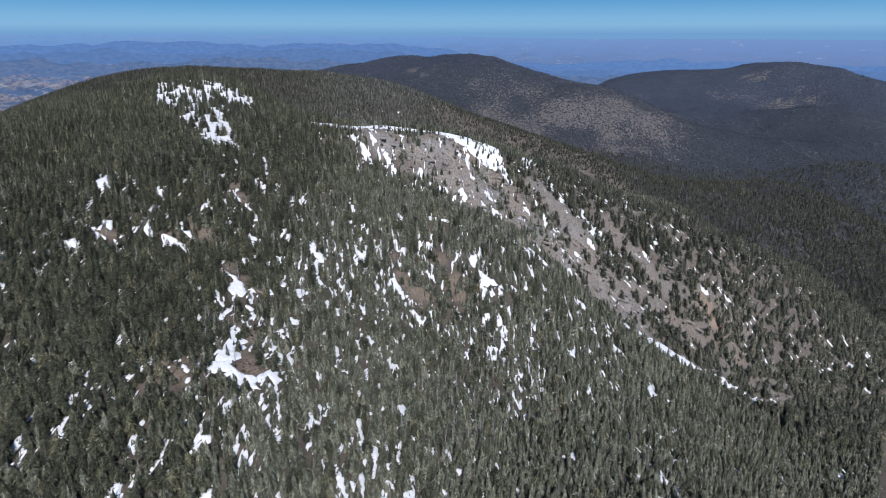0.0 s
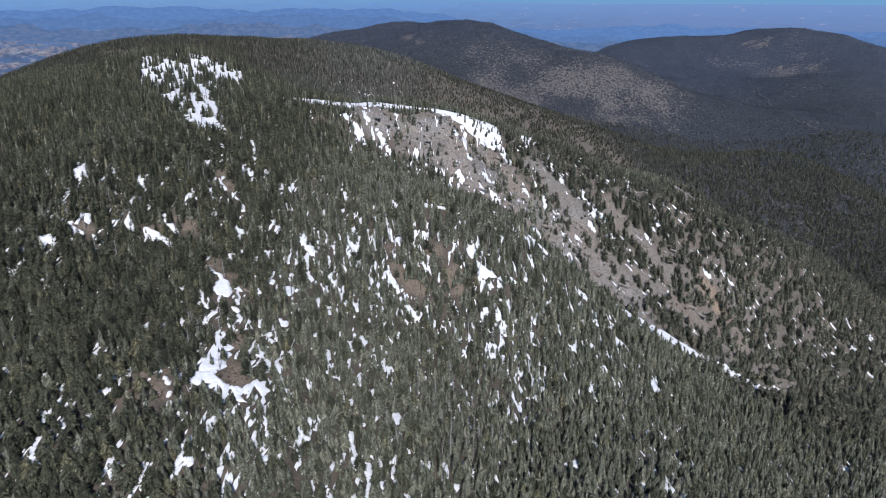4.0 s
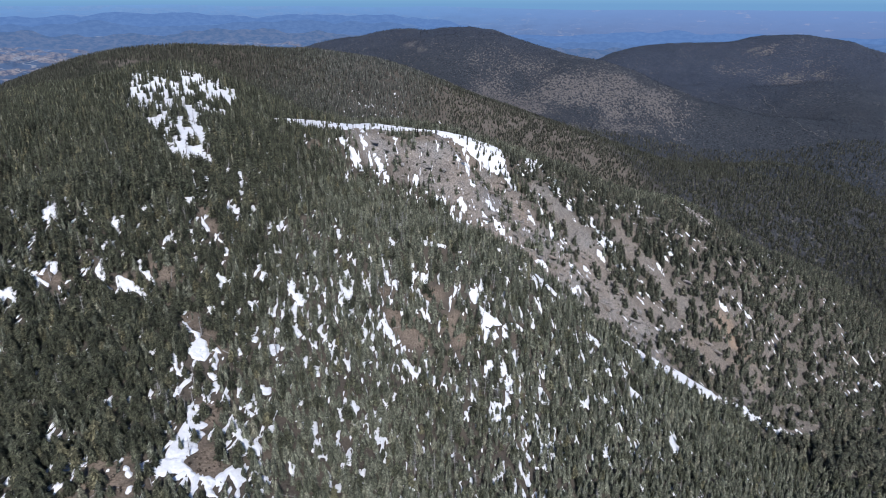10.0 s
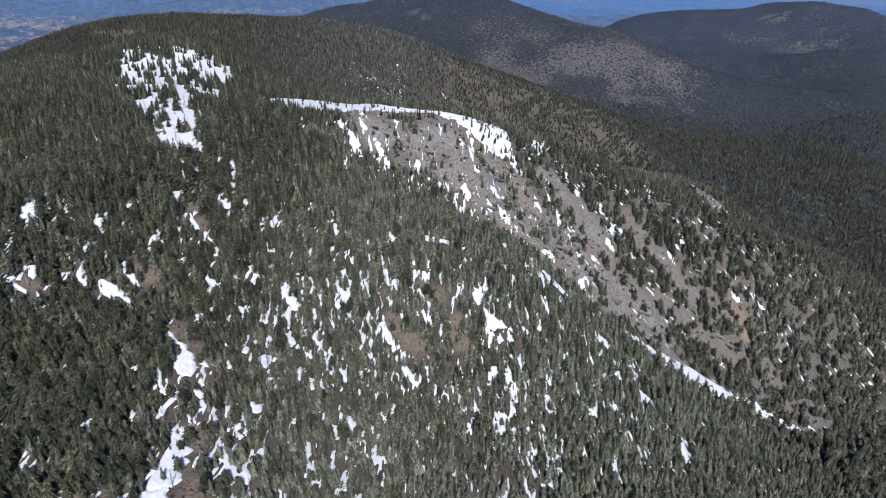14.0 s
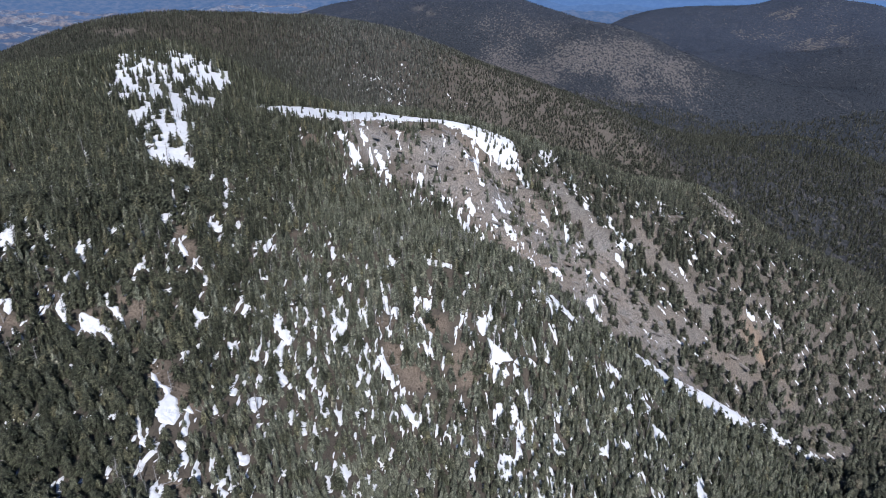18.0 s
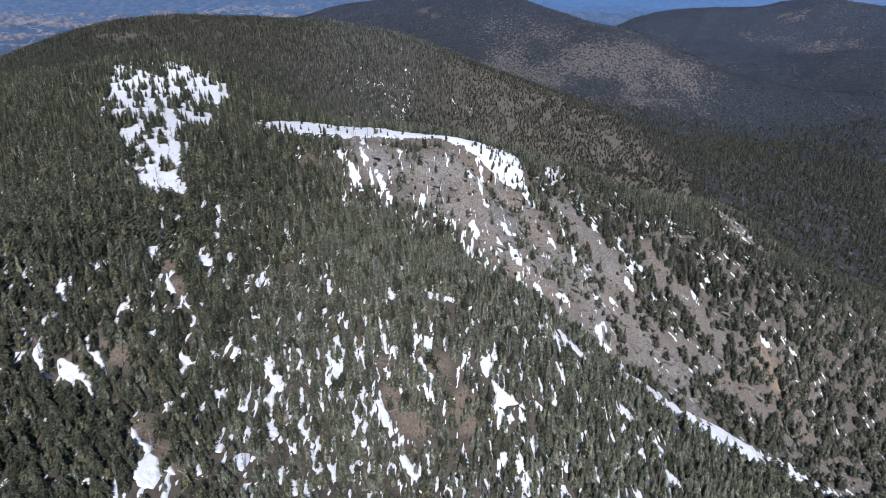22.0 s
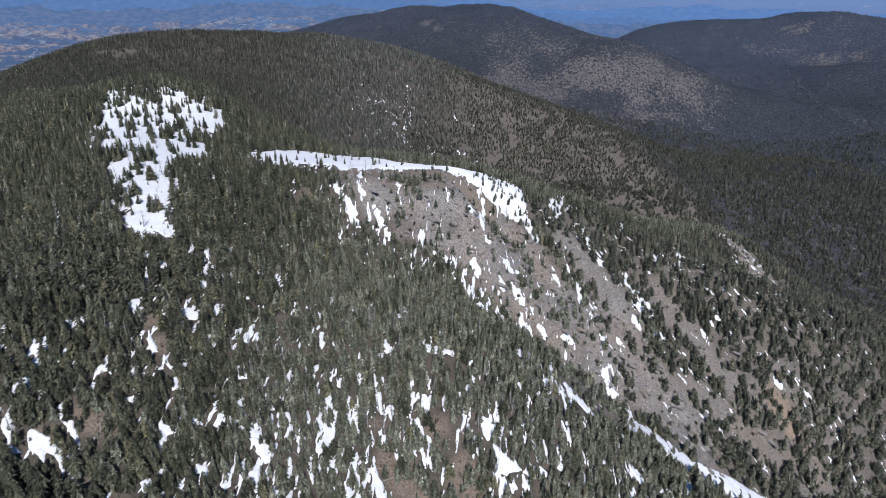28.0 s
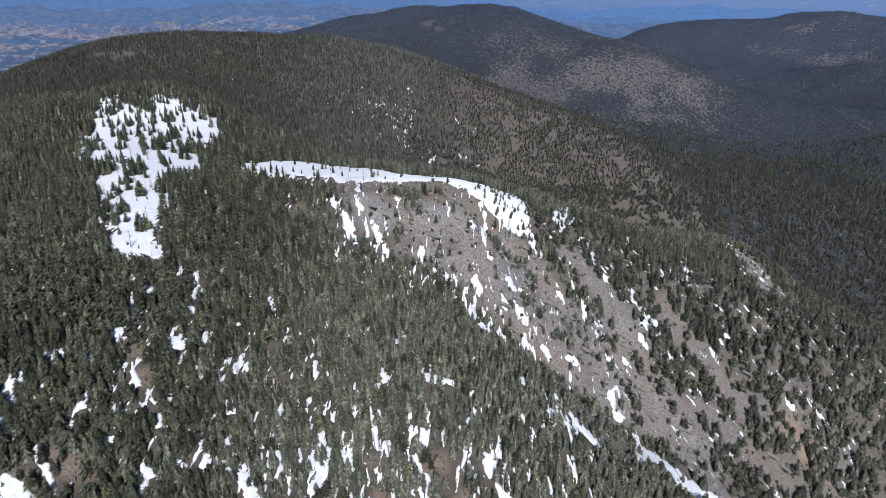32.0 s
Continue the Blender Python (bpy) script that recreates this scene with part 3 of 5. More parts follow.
tagged(new("backdrop_sky", mesh_of("backdrop_sky", *ring(4880, (-60, 0, 100, 250, 450)), [LOW_SKY], smooth=True)),
    "pale blue sky low over the far plain", "sky", kind="structure")


# ---- snow ----
def drape(name, x0, x1, y0, y1, step, depth_of, cut=-0.12, long=1.0, one=False):
    """Snow on the ground: a skin that rises out of the ground where depth_of is above zero."""
    xs, ys = np.arange(x0, x1 + step, step), np.arange(y0, y1 + step, step * long)
    x, y = np.meshgrid(xs, ys)
    d = depth_of(x, y)
    z = ground_at(x, y) + np.clip(d, -1.2, 0.8)
    f = sheet(len(xs), len(ys))
    f = f[(d.ravel()[f] > cut).any(1)]
    if one and len(f):
        mark = np.arange(len(d.ravel()))
        for k in range(400):
            low = mark[f].min(1)
            before = mark.copy()
            np.minimum.at(mark, f.ravel(), np.repeat(low, 4))
            if (before == mark).all():
                break
        ids, share = np.unique(mark[f[:, 0]], return_counts=True)
        f = f[mark[f[:, 0]] == ids[share.argmax()]]
    used, f2 = np.unique(f, return_inverse=True)
    if len(used) < 4:
        return None
    v = np.stack([x.ravel(), y.ravel(), z.ravel()], 1)[used]
    return mesh_of(name, v, f2.reshape(-1, 4), [SNOW], smooth=True)


BANKS, FIELDS = [], []


def snow_patch(cx, cy, ux, uy, vx, vy):
    """A bank of old snow: its half length (ux, uy) and half width (vx, vy) on the plan."""
    if abs(ux * vy - uy * vx) < 1:
        return
    BANKS.append((cx, cy, ux, uy, vx, vy))
    long, wide = 1 + 1.0 / math.hypot(ux, uy), 1 + 0.9 / math.hypot(vx, vy)

    def depth(x, y):
        bank = 1.2 * tilted(x, y, cx, cy, long * ux, long * uy, wide * vx, wide * vy)
        return bank + (swell(x, y * 0.5, 3.4, 4, cx * 0.13, 0.85) - 0.5) * 4.6 - 0.12

    rx, ry = 1.6 * math.hypot(ux, vx) + 3, 1.6 * math.hypot(uy, vy) + 3
    me = drape("snow_patch", cx - rx, cx + rx, cy - ry, cy + ry, 0.6 if cy < 600 else 0.9, depth, one=True)
    if me:
        tagged(new("snow_patch", me), "patch of old white snow lying between conifers", "snow", "snow patches on the slope")


def snow_field(corners, label):
    """Open snow within a polygon of the plan, its rim broken by trees and stones."""
    FIELDS.append(corners)
    xs, ys = [c[0] for c in corners], [c[1] for c in corners]
    wide = 4.0 if max(ys) > 500 else 1.6

    def depth(x, y):
        return (inside(x, y, corners, 2 * wide) - 0.3) * 2.2 + (swell(x, y * 0.5, 3.6 * wide, 5, 12.0, 0.8) - 0.5) * 5.0

    tagged(new("snow_field", drape("snow_field", min(xs) - 6, max(xs) + 6, min(ys) - 6, max(ys) + 6, 1.2 if max(ys) > 500 else 0.6, depth, one=True)), label, "snow", "open snow fields")


def snow_bank(corners):
    """A bank of old snow within a polygon of the plan."""
    FIELDS.append(corners)
    xs, ys = [c[0] for c in corners], [c[1] for c in corners]

    def depth(x, y):
        return (inside(x, y, corners, 1.0) - 0.4) * 1.6 + (swell(x, y * 0.7, 2.6, 4, 12.0, 0.7) - 0.5) * 2.4

    me = drape("snow_patch", min(xs) - 2, max(xs) + 2, min(ys) - 2, max(ys) + 2, 0.4 if max(ys) < 460 else 0.8, depth, one=True)
    if me:
        tagged(new("snow_patch", me), "ragged bank of old white snow in a gap of the forest", "snow", "snow patches on the slope")


snow_field([(-343, 752), (-335, 776), (-359, 816), (-360, 833), (-376, 860), (-347, 846), (-331, 830), (-302, 819), (-310, 848), (-313, 867), (-300, 860), (-277, 841), (-263, 832), (-243, 832), (-228, 801), (-223, 762), (-244, 773), (-228, 714), (-214, 717), (-197, 679), (-217, 672), (-213, 631), (-207, 609), (-192, 603), (-187, 589), (-190, 575), (-176, 548), (-177, 535), (-165, 527), (-164, 519), (-178, 527), (-178, 518), (-183, 513), (-194, 525), (-201, 529), (-207, 544), (-210, 566), (-225, 586), (-234, 585), (-255, 625), (-274, 655), (-281, 672), (-314, 727), (-305, 692), (-320, 707)], "open white snow on the knoll of the crest, dotted with conifers")
snow_bank([(-36.1, 442.8), (-33.9, 442.9), (-32.1, 435.6), (-31.4, 430.7), (-32.3, 430.1), (-34.4, 433.3), (-36.0, 438.2)])
snow_bank([(-36.1, 420.9), (-34.4, 416.2), (-34.2, 413.3), (-35.1, 413.2), (-35.3, 416.5)])
snow_bank([(-33.5, 409.2), (-32.2, 403.9), (-30.4, 400.4), (-27.7, 396.0), (-25.6, 390.9), (-25.0, 385.9), (-26.5, 388.0), (-27.9, 390.6), (-29.7, 388.9), (-31.5, 395.7), (-34.6, 401.7), (-33.8, 406.0)])
snow_bank([(-25.0, 383.5), (-23.0, 382.5), (-17.9, 376.5), (-10.7, 367.5), (-12.3, 363.8), (-19.0, 371.6), (-24.2, 379.8)])
snow_bank([(-12.6, 444.2), (-10.0, 444.1), (-8.9, 440.0), (-7.0, 439.4), (-9.8, 437.5), (-11.3, 434.5), (-12.6, 435.3), (-12.4, 439.8)])
snow_bank([(-10.6, 422.9), (-6.8, 422.2), (-6.1, 417.5), (-6.6, 413.4), (-7.9, 417.5), (-9.8, 420.3)])
snow_bank([(18.0, 432.7), (19.6, 435.1), (24.4, 433.6), (25.4, 428.5), (23.1, 424.7), (21.5, 422.5), (19.4, 427.5)])
snow_bank([(24.2, 422.2), (27.0, 420.6), (30.8, 416.9), (35.4, 416.1), (38.0, 413.2), (37.4, 412.5), (35.1, 411.1), (32.9, 410.7), (30.4, 409.0), (26.8, 409.1), (25.6, 410.9), (26.2, 416.4)])
snow_bank([(32.0, 409.7), (34.1, 408.2), (35.1, 404.7), (33.1, 402.0), (31.4, 403.3)])
snow_bank([(38.5, 412.1), (41.3, 416.1), (45.6, 418.0), (48.7, 418.0), (52.6, 416.2), (50.0, 414.7), (45.3, 415.2), (42.0, 412.0)])
snow_bank([(9.5, 434.5), (11.4, 434.0), (10.1, 429.8), (8.5, 426.9), (9.8, 424.8), (7.9, 426.6)])
snow_bank([(56.0, 472.3), (60.1, 473.6), (62.3, 473.9), (57.7, 465.6), (56.4, 469.7)])
snow_bank([(58.1, 425.7), (59.9, 424.0), (59.0, 419.9), (57.2, 420.8)])
snow_bank([(-49.3, 434.8), (-47.5, 432.2), (-46.7, 423.1), (-47.4, 417.7), (-48.3, 416.3), (-47.9, 425.0)])
snow_bank([(-42.3, 412.5), (-40.7, 406.0), (-41.0, 400.5), (-42.0, 399.2), (-41.9, 405.9)])
snow_bank([(-1.6, 441.9), (0.6, 444.9), (1.3, 439.9), (-1.6, 437.7)])
snow_bank([(-184.5, 382.3), (-183.5, 382.2), (-180.7, 378.4), (-176.6, 373.3), (-172.4, 371.1), (-173.3, 370.2), (-176.1, 371.1), (-175.4, 367.0), (-178.1, 372.5), (-181.3, 375.9), (-184.4, 378.6)])
snow_bank([(-174.6, 379.4), (-173.5, 380.6), (-167.1, 379.9), (-163.8, 378.9), (-162.6, 377.0), (-157.0, 374.0), (-154.7, 375.7), (-153.1, 373.5), (-154.1, 370.5), (-149.7, 364.3), (-151.7, 363.4), (-155.5, 367.8), (-159.9, 371.9), (-164.5, 373.6), (-162.3, 368.1), (-167.2, 371.8), (-168.2, 370.7), (-171.6, 374.0)])
snow_bank([(-168.1, 391.1), (-165.6, 392.3), (-160.5, 387.6), (-157.1, 383.7), (-154.1, 381.1), (-151.0, 375.5), (-153.0, 376.4), (-157.1, 381.3), (-160.8, 384.6), (-164.9, 387.2)])
snow_bank([(-163.8, 349.4), (-159.4, 345.6), (-158.4, 341.6), (-159.6, 340.7), (-162.1, 345.6)])
snow_bank([(-127.9, 347.4), (-124.8, 345.1), (-120.5, 340.2), (-117.4, 339.3), (-114.9, 335.8), (-112.2, 334.5), (-110.2, 329.8), (-108.4, 325.8), (-108.2, 320.6), (-114.3, 321.2), (-117.2, 324.7), (-117.1, 330.1), (-116.2, 334.8), (-118.9, 338.4), (-121.7, 337.8), (-125.5, 342.4)])
snow_bank([(-123.8, 391.2), (-120.1, 390.8), (-117.0, 392.0), (-117.2, 387.7), (-119.5, 386.4), (-118.0, 380.0), (-118.5, 377.8), (-121.0, 381.8)])
snow_bank([(-120.8, 362.1), (-118.9, 364.5), (-117.3, 365.1), (-116.2, 359.3), (-115.1, 353.2), (-116.5, 355.2), (-119.0, 360.4)])
snow_bank([(-115.6, 365.9), (-114.7, 370.3), (-112.8, 369.1), (-114.5, 367.9)])
snow_bank([(-104.2, 377.5), (-101.9, 375.8), (-99.1, 376.9), (-97.5, 373.0), (-95.8, 368.9), (-97.8, 370.7), (-100.3, 372.5), (-102.0, 372.0)])
snow_bank([(-108.3, 366.0), (-106.6, 368.1), (-105.8, 364.3), (-103.8, 362.7), (-106.5, 363.9)])
snow_bank([(-95.2, 346.9), (-92.5, 349.6), (-91.2, 348.9), (-91.8, 344.8), (-93.4, 344.9)])
snow_bank([(-86.7, 345.2), (-83.9, 348.0), (-81.1, 348.2), (-80.5, 344.0), (-81.6, 339.5), (-84.9, 339.5)])
snow_bank([(-96.9, 331.2), (-97.9, 337.5), (-96.1, 335.3), (-95.0, 333.0)])
snow_bank([(-139.6, 395.8), (-137.4, 397.4), (-136.9, 392.7), (-137.0, 389.8)])
snow_bank([(-107.5, 329.9), (-106.3, 332.7), (-103.9, 329.1)])
snow_bank([(65.5, 580.3), (70.1, 580.2), (72.1, 576.0), (68.1, 577.3)])
snow_bank([(64.2, 469.3), (67.6, 467.5), (69.0, 464.2), (65.2, 462.9)])
snow_bank([(60.7, 483.6), (62.8, 482.5), (62.8, 472.0), (59.3, 464.7)])
snow_bank([(81.8, 581.1), (86.6, 584.0), (93.4, 582.5), (91.2, 578.7)])
snow_bank([(114.8, 572.8), (119.5, 577.7), (117.9, 562.0), (122.7, 557.6), (117.9, 556.6), (114.6, 564.4)])
snow_bank([(149.4, 641.4), (157.5, 643.3), (163.5, 640.7), (156.9, 634.5)])
snow_bank([(107.3, 702.1), (113.8, 702.1), (113.6, 692.8), (108.0, 691.3)])
snow_bank([(251.0, 1506.1), (123.8, 753.3), (114.0, 729.4)])
snow_bank([(91.3, 717.6), (98.4, 717.3), (96.0, 702.5), (91.3, 695.6)])
snow_bank([(200.2, 1554.7), (207.6, 1540.4), (236.2, 1535.6), (242.2, 1514.4), (104.3, 732.0), (93.1, 718.8), (91.4, 732.5)])
snow_bank([(-104.6, 267.2), (-104.4, 273.6), (-104.2, 286.1), (-106.2, 290.1), (-105.0, 296.7), (-104.1, 290.7), (-100.7, 289.1), (-100.0, 285.1), (-94.9, 284.6), (-97.2, 280.1), (-95.1, 278.3), (-95.7, 272.4), (-94.0, 268.7), (-95.7, 266.0), (-96.9, 263.8), (-97.1, 261.2), (-94.5, 259.4), (-90.7, 256.1), (-88.5, 248.0), (-91.8, 253.3), (-94.7, 257.1), (-96.9, 256.2), (-99.3, 255.7), (-101.3, 253.0), (-104.0, 252.5), (-107.7, 254.9), (-107.1, 257.4), (-104.3, 260.9)])
snow_bank([(-88.7, 256.2), (-86.5, 256.9), (-83.0, 255.8), (-83.0, 251.2), (-80.5, 247.9), (-84.2, 247.0), (-86.1, 251.1)])
snow_bank([(-80.4, 260.8), (-78.4, 264.5), (-75.4, 265.4), (-74.1, 259.5), (-75.0, 253.1), (-78.3, 258.5)])
snow_bank([(-121.5, 320.5), (-118.9, 317.3), (-117.8, 313.0), (-114.3, 310.1), (-112.7, 312.7), (-110.2, 307.4), (-113.7, 308.3), (-116.9, 309.2), (-120.3, 314.8)])
snow_bank([(-106.0, 329.0), (-102.9, 323.8), (-102.4, 317.9), (-103.5, 315.5), (-100.3, 312.5), (-101.3, 310.0), (-105.2, 313.4), (-104.9, 319.4)])
snow_bank([(-113.9, 302.2), (-112.2, 300.5), (-111.3, 296.8), (-113.6, 297.9)])
snow_bank([(-137.0, 287.3), (-136.0, 290.2), (-134.2, 284.6), (-133.1, 282.4), (-133.8, 280.4)])
snow_bank([(-139.1, 259.5), (-137.9, 260.3), (-135.1, 254.7), (-135.1, 252.1), (-137.0, 251.3), (-137.6, 255.6)])
snow_bank([(-116.8, 255.4), (-113.9, 254.2), (-111.8, 250.8), (-111.9, 248.9), (-114.5, 252.0)])
snow_bank([(-111.2, 245.6), (-109.8, 246.7), (-109.1, 244.5), (-110.5, 243.6)])
snow_bank([(-82.9, 280.9), (-81.0, 278.7), (-79.3, 277.2), (-80.6, 276.2)])
snow_bank([(-84.4, 298.7), (-80.4, 297.0), (-80.8, 294.9), (-84.0, 294.5)])
snow_bank([(-207.2, 364.8), (-203.5, 362.7), (-198.5, 361.3), (-198.3, 359.1), (-203.0, 360.4), (-205.5, 361.0)])
snow_bank([(-194.5, 361.5), (-191.1, 360.8), (-186.6, 356.8), (-184.6, 353.9), (-188.2, 356.4), (-192.3, 358.2)])
snow_bank([(-204.5, 375.3), (-201.9, 376.4), (-199.3, 371.6), (-199.0, 367.8), (-202.5, 370.1)])
snow_bank([(-215.8, 351.4), (-213.3, 353.1), (-209.0, 349.5), (-206.2, 344.5), (-205.8, 342.1), (-209.5, 346.8)])
snow_bank([(-184.9, 381.3), (-183.7, 384.1), (-180.6, 381.3), (-177.2, 375.8), (-175.1, 370.7), (-175.5, 368.6), (-180.3, 376.5)])
snow_bank([(-197.7, 336.8), (-194.6, 334.2), (-189.7, 328.8), (-187.9, 325.2), (-190.7, 327.6)])
snow_bank([(-163.6, 347.3), (-160.6, 345.0), (-157.9, 342.6), (-157.2, 337.1)])
snow_bank([(-171.5, 317.8), (-169.1, 314.8), (-169.3, 310.4), (-171.0, 315.5)])
snow_bank([(-214.4, 375.6), (-212.5, 374.5), (-213.0, 369.9), (-214.8, 371.0)])
snow_bank([(-177.9, 527.3), (-173.7, 530.7), (-164.6, 525.5), (-165.7, 521.5), (-172.5, 522.5)])
snow_bank([(-152.1, 531.1), (-147.4, 523.6), (-142.3, 513.0), (-139.7, 503.0), (-143.6, 512.6), (-147.7, 520.1)])
snow_bank([(-154.0, 509.5), (-154.6, 520.1), (-153.4, 523.9), (-152.4, 511.8)])
snow_bank([(-166.0, 500.2), (-162.8, 497.9), (-158.2, 492.2), (-158.5, 488.6), (-162.6, 490.6)])
snow_bank([(-170.7, 493.1), (-166.0, 485.6), (-159.8, 469.9), (-156.9, 467.4), (-157.4, 463.3), (-155.4, 454.9), (-155.3, 447.1), (-157.7, 448.2), (-161.9, 451.8), (-162.7, 455.7), (-160.2, 458.7), (-160.9, 469.4)])
snow_bank([(-139.6, 485.7), (-136.2, 488.3), (-133.9, 480.2), (-137.4, 481.1)])
snow_bank([(-138.8, 458.6), (-135.1, 461.7), (-131.3, 459.2), (-130.0, 463.2), (-128.5, 458.0), (-130.2, 453.6), (-134.7, 452.5)])
snow_bank([(-146.9, 439.0), (-144.4, 435.4), (-141.9, 432.2), (-138.3, 427.4), (-139.3, 427.1), (-142.4, 428.0), (-145.1, 433.3)])
snow_bank([(-135.1, 426.3), (-131.9, 423.5), (-128.2, 420.6), (-129.4, 419.9), (-133.1, 422.7)])
snow_bank([(-127.4, 416.3), (-124.3, 415.2), (-123.1, 409.7), (-125.0, 409.0)])
snow_bank([(-128.5, 430.4), (-126.4, 431.4), (-124.7, 427.4), (-124.8, 421.3)])
snow_bank([(-148.7, 423.3), (-146.1, 422.2), (-143.6, 419.0), (-142.3, 413.1), (-144.6, 416.4)])
snow_bank([(-158.2, 410.6), (-156.2, 413.7), (-155.5, 416.5), (-152.9, 411.1), (-151.2, 409.0), (-154.0, 410.3), (-158.1, 407.8)])
snow_bank([(-145.2, 411.5), (-142.6, 410.5), (-140.3, 407.3), (-140.6, 404.9)])
snow_bank([(-141.1, 400.2), (-137.1, 403.9), (-136.9, 397.3), (-136.0, 393.0), (-138.0, 394.3)])
snow_bank([(-181.0, 446.4), (-177.2, 440.8), (-173.5, 430.9), (-175.8, 433.4)])
snow_bank([(-190.5, 418.9), (-188.1, 420.2), (-183.5, 414.3), (-184.5, 413.1), (-187.7, 411.1)])
snow_bank([(-218.0, 480.5), (-215.7, 484.0), (-212.0, 470.9)])
snow_bank([(-110.1, 449.0), (-108.1, 453.1), (-105.6, 451.7), (-104.7, 459.6), (-102.8, 463.7), (-101.1, 456.8), (-102.0, 448.7), (-103.8, 448.6), (-106.6, 449.7)])
snow_bank([(-103.4, 434.7), (-100.3, 429.3), (-97.8, 430.2), (-96.9, 426.3), (-99.2, 424.0)])
snow_bank([(-70.2, 470.2), (-67.6, 470.6), (-65.1, 463.6), (-65.5, 457.7), (-68.0, 461.2)])
snow_bank([(-56.6, 444.0), (-54.1, 444.1), (-53.3, 437.1), (-55.1, 437.6)])
snow_bank([(-110.0, 411.4), (-106.9, 410.4), (-103.0, 404.9), (-104.5, 404.7)])
snow_bank([(-98.4, 505.6), (-96.4, 508.9), (-94.6, 497.9)])
snow_bank([(-192.8, 467.4), (-189.0, 461.8), (-186.0, 453.8), (-190.5, 461.0)])
snow_bank([(-85.9, 420.1), (-84.1, 418.0), (-79.4, 412.3), (-81.4, 412.2)])
snow_bank([(61.5, 499.7), (65.5, 497.4), (62.4, 485.8), (60.6, 488.7)])
snow_bank([(65.3, 484.0), (70.1, 481.1), (78.9, 470.7), (84.7, 467.6), (79.5, 464.1), (70.1, 469.9)])
snow_bank([(122.1, 538.7), (131.7, 548.4), (130.8, 532.3), (137.4, 523.2), (112.3, 485.9)])
snow_bank([(139.8, 507.4), (157.2, 509.9), (179.8, 514.0), (203.5, 517.8), (228.9, 511.7), (204.5, 499.6), (179.6, 501.9), (153.4, 498.0)])
snow_patch(-90, 650, 3.2, -9.9, -1.6, -1.2)
snow_patch(-75, 627, 6.9, -11.8, -2.0, -2.1)
snow_patch(-53, 627, 6.4, -9.7, -1.9, -1.3)
snow_patch(-70, 645, 2.6, -2.9, -1.2, -0.3)
snow_patch(-76, 680, 3.9, -25.6, -1.8, 0.5)
snow_patch(-42, 659, 2.9, -0.9, -0.4, -3.3)
snow_patch(-22, 625, 0.9, -5.4, -1.8, -1.6)
snow_patch(-45, 708, 2.2, -5.4, -0.7, -4.7)
snow_patch(-4, 613, 2.3, -2.7, -1.7, -0.4)
snow_patch(-12, 618, 1.2, -2.7, -1.1, -1.0)
snow_patch(19, 610, 1.7, -6.7, -2.2, -0.9)
snow_patch(4, 600, 0.7, -2.5, -1.3, -0.1)
snow_patch(17, 586, 1.7, -6.1, -1.9, -1.6)
snow_patch(24, 577, 5.0, -3.2, -1.2, -3.9)
snow_patch(35, 576, 1.5, -5.2, -1.5, -2.2)
snow_patch(45, 623, 3.1, -4.2, -1.8, -3.0)
snow_patch(40, 601, 1.6, -4.4, -1.7, -0.9)
snow_patch(52, 598, 2.8, -7.4, -2.7, -2.3)
snow_patch(29, 635, 2.8, -0.9, -0.8, -1.7)
snow_patch(26, 670, 0.3, -23.1, -3.0, -23.8)
snow_patch(17, 646, 4.3, -0.4, -1.2, -1.8)
snow_patch(66, 681, 2.7, -7.0, -2.1, -0.1)
snow_patch(72, 670, 3.5, -3.5, -1.3, -1.1)
snow_patch(85, 644, 2.8, -9.7, -1.7, -0.7)
snow_patch(127, 664, 2.3, -2.3, -2.4, -3.6)
snow_patch(116, 684, 4.9, -3.0, -1.9, -3.8)
snow_patch(116, 694, -0.2, -7.4, -2.4, -1.8)
snow_patch(160, 735, -0.1, -10.6, -3.5, -7.6)
snow_patch(164, 645, 3.5, -2.7, -2.4, -2.9)
snow_patch(149, 661, 0.5, -7.5, -1.9, -1.9)
snow_patch(152, 627, 2.1, -3.0, -1.6, -1.4)
snow_patch(89, 582, 2.8, -1.4, -1.3, -1.8)
snow_patch(68, 579, 2.5, -3.2, -1.6, -0.9)
snow_patch(105, 634, 1.0, -6.1, -2.0, -2.0)
snow_patch(133, 602, 2.0, -2.5, -1.4, -0.9)
snow_patch(116, 570, 1.5, -3.2, -2.5, -1.9)
snow_patch(119, 558, 3.4, -0.5, -1.6, -3.1)
snow_patch(43, 486, 1.7, -1.6, -1.2, -3.0)
snow_patch(208, 703, -1.9, -13.7, -3.0, -3.7)
snow_patch(231, 720, 0.5, -7.1, -3.3, -6.0)
snow_patch(188, 700, 2.3, -2.1, -2.0, -3.6)
snow_patch(224, 648, 0.7, -4.2, -1.7, -0.5)
snow_patch(265, 607, 3.8, -2.6, -1.7, -1.3)
snow_patch(91, 718, 0.8, -11.8, -3.2, -5.7)
snow_patch(107, 726, 13.4, 5.9, -1.9, -9.1)
snow_patch(97, 712, -0.7, -11.8, -1.9, -2.0)
snow_patch(170, 503, 12.8, 0.5, -3.1, -5.0)
snow_patch(194, 504, 12.7, 0.2, -5.7, -9.0)
snow_patch(219, 507, 14.6, 1.0, -6.0, -8.8)
snow_patch(251, 508, 16.9, -3.9, -4.2, -5.0)
snow_patch(279, 501, 13.3, -3.4, -3.5, -4.1)
snow_patch(151, 476, -0.6, -9.9, -4.7, -8.5)
snow_patch(103, 441, 3.9, -2.6, -1.9, -2.8)
snow_patch(144, 508, -2.1, -9.4, -1.4, -1.0)
snow_patch(109, 421, 1.0, -1.7, -1.7, -1.8)
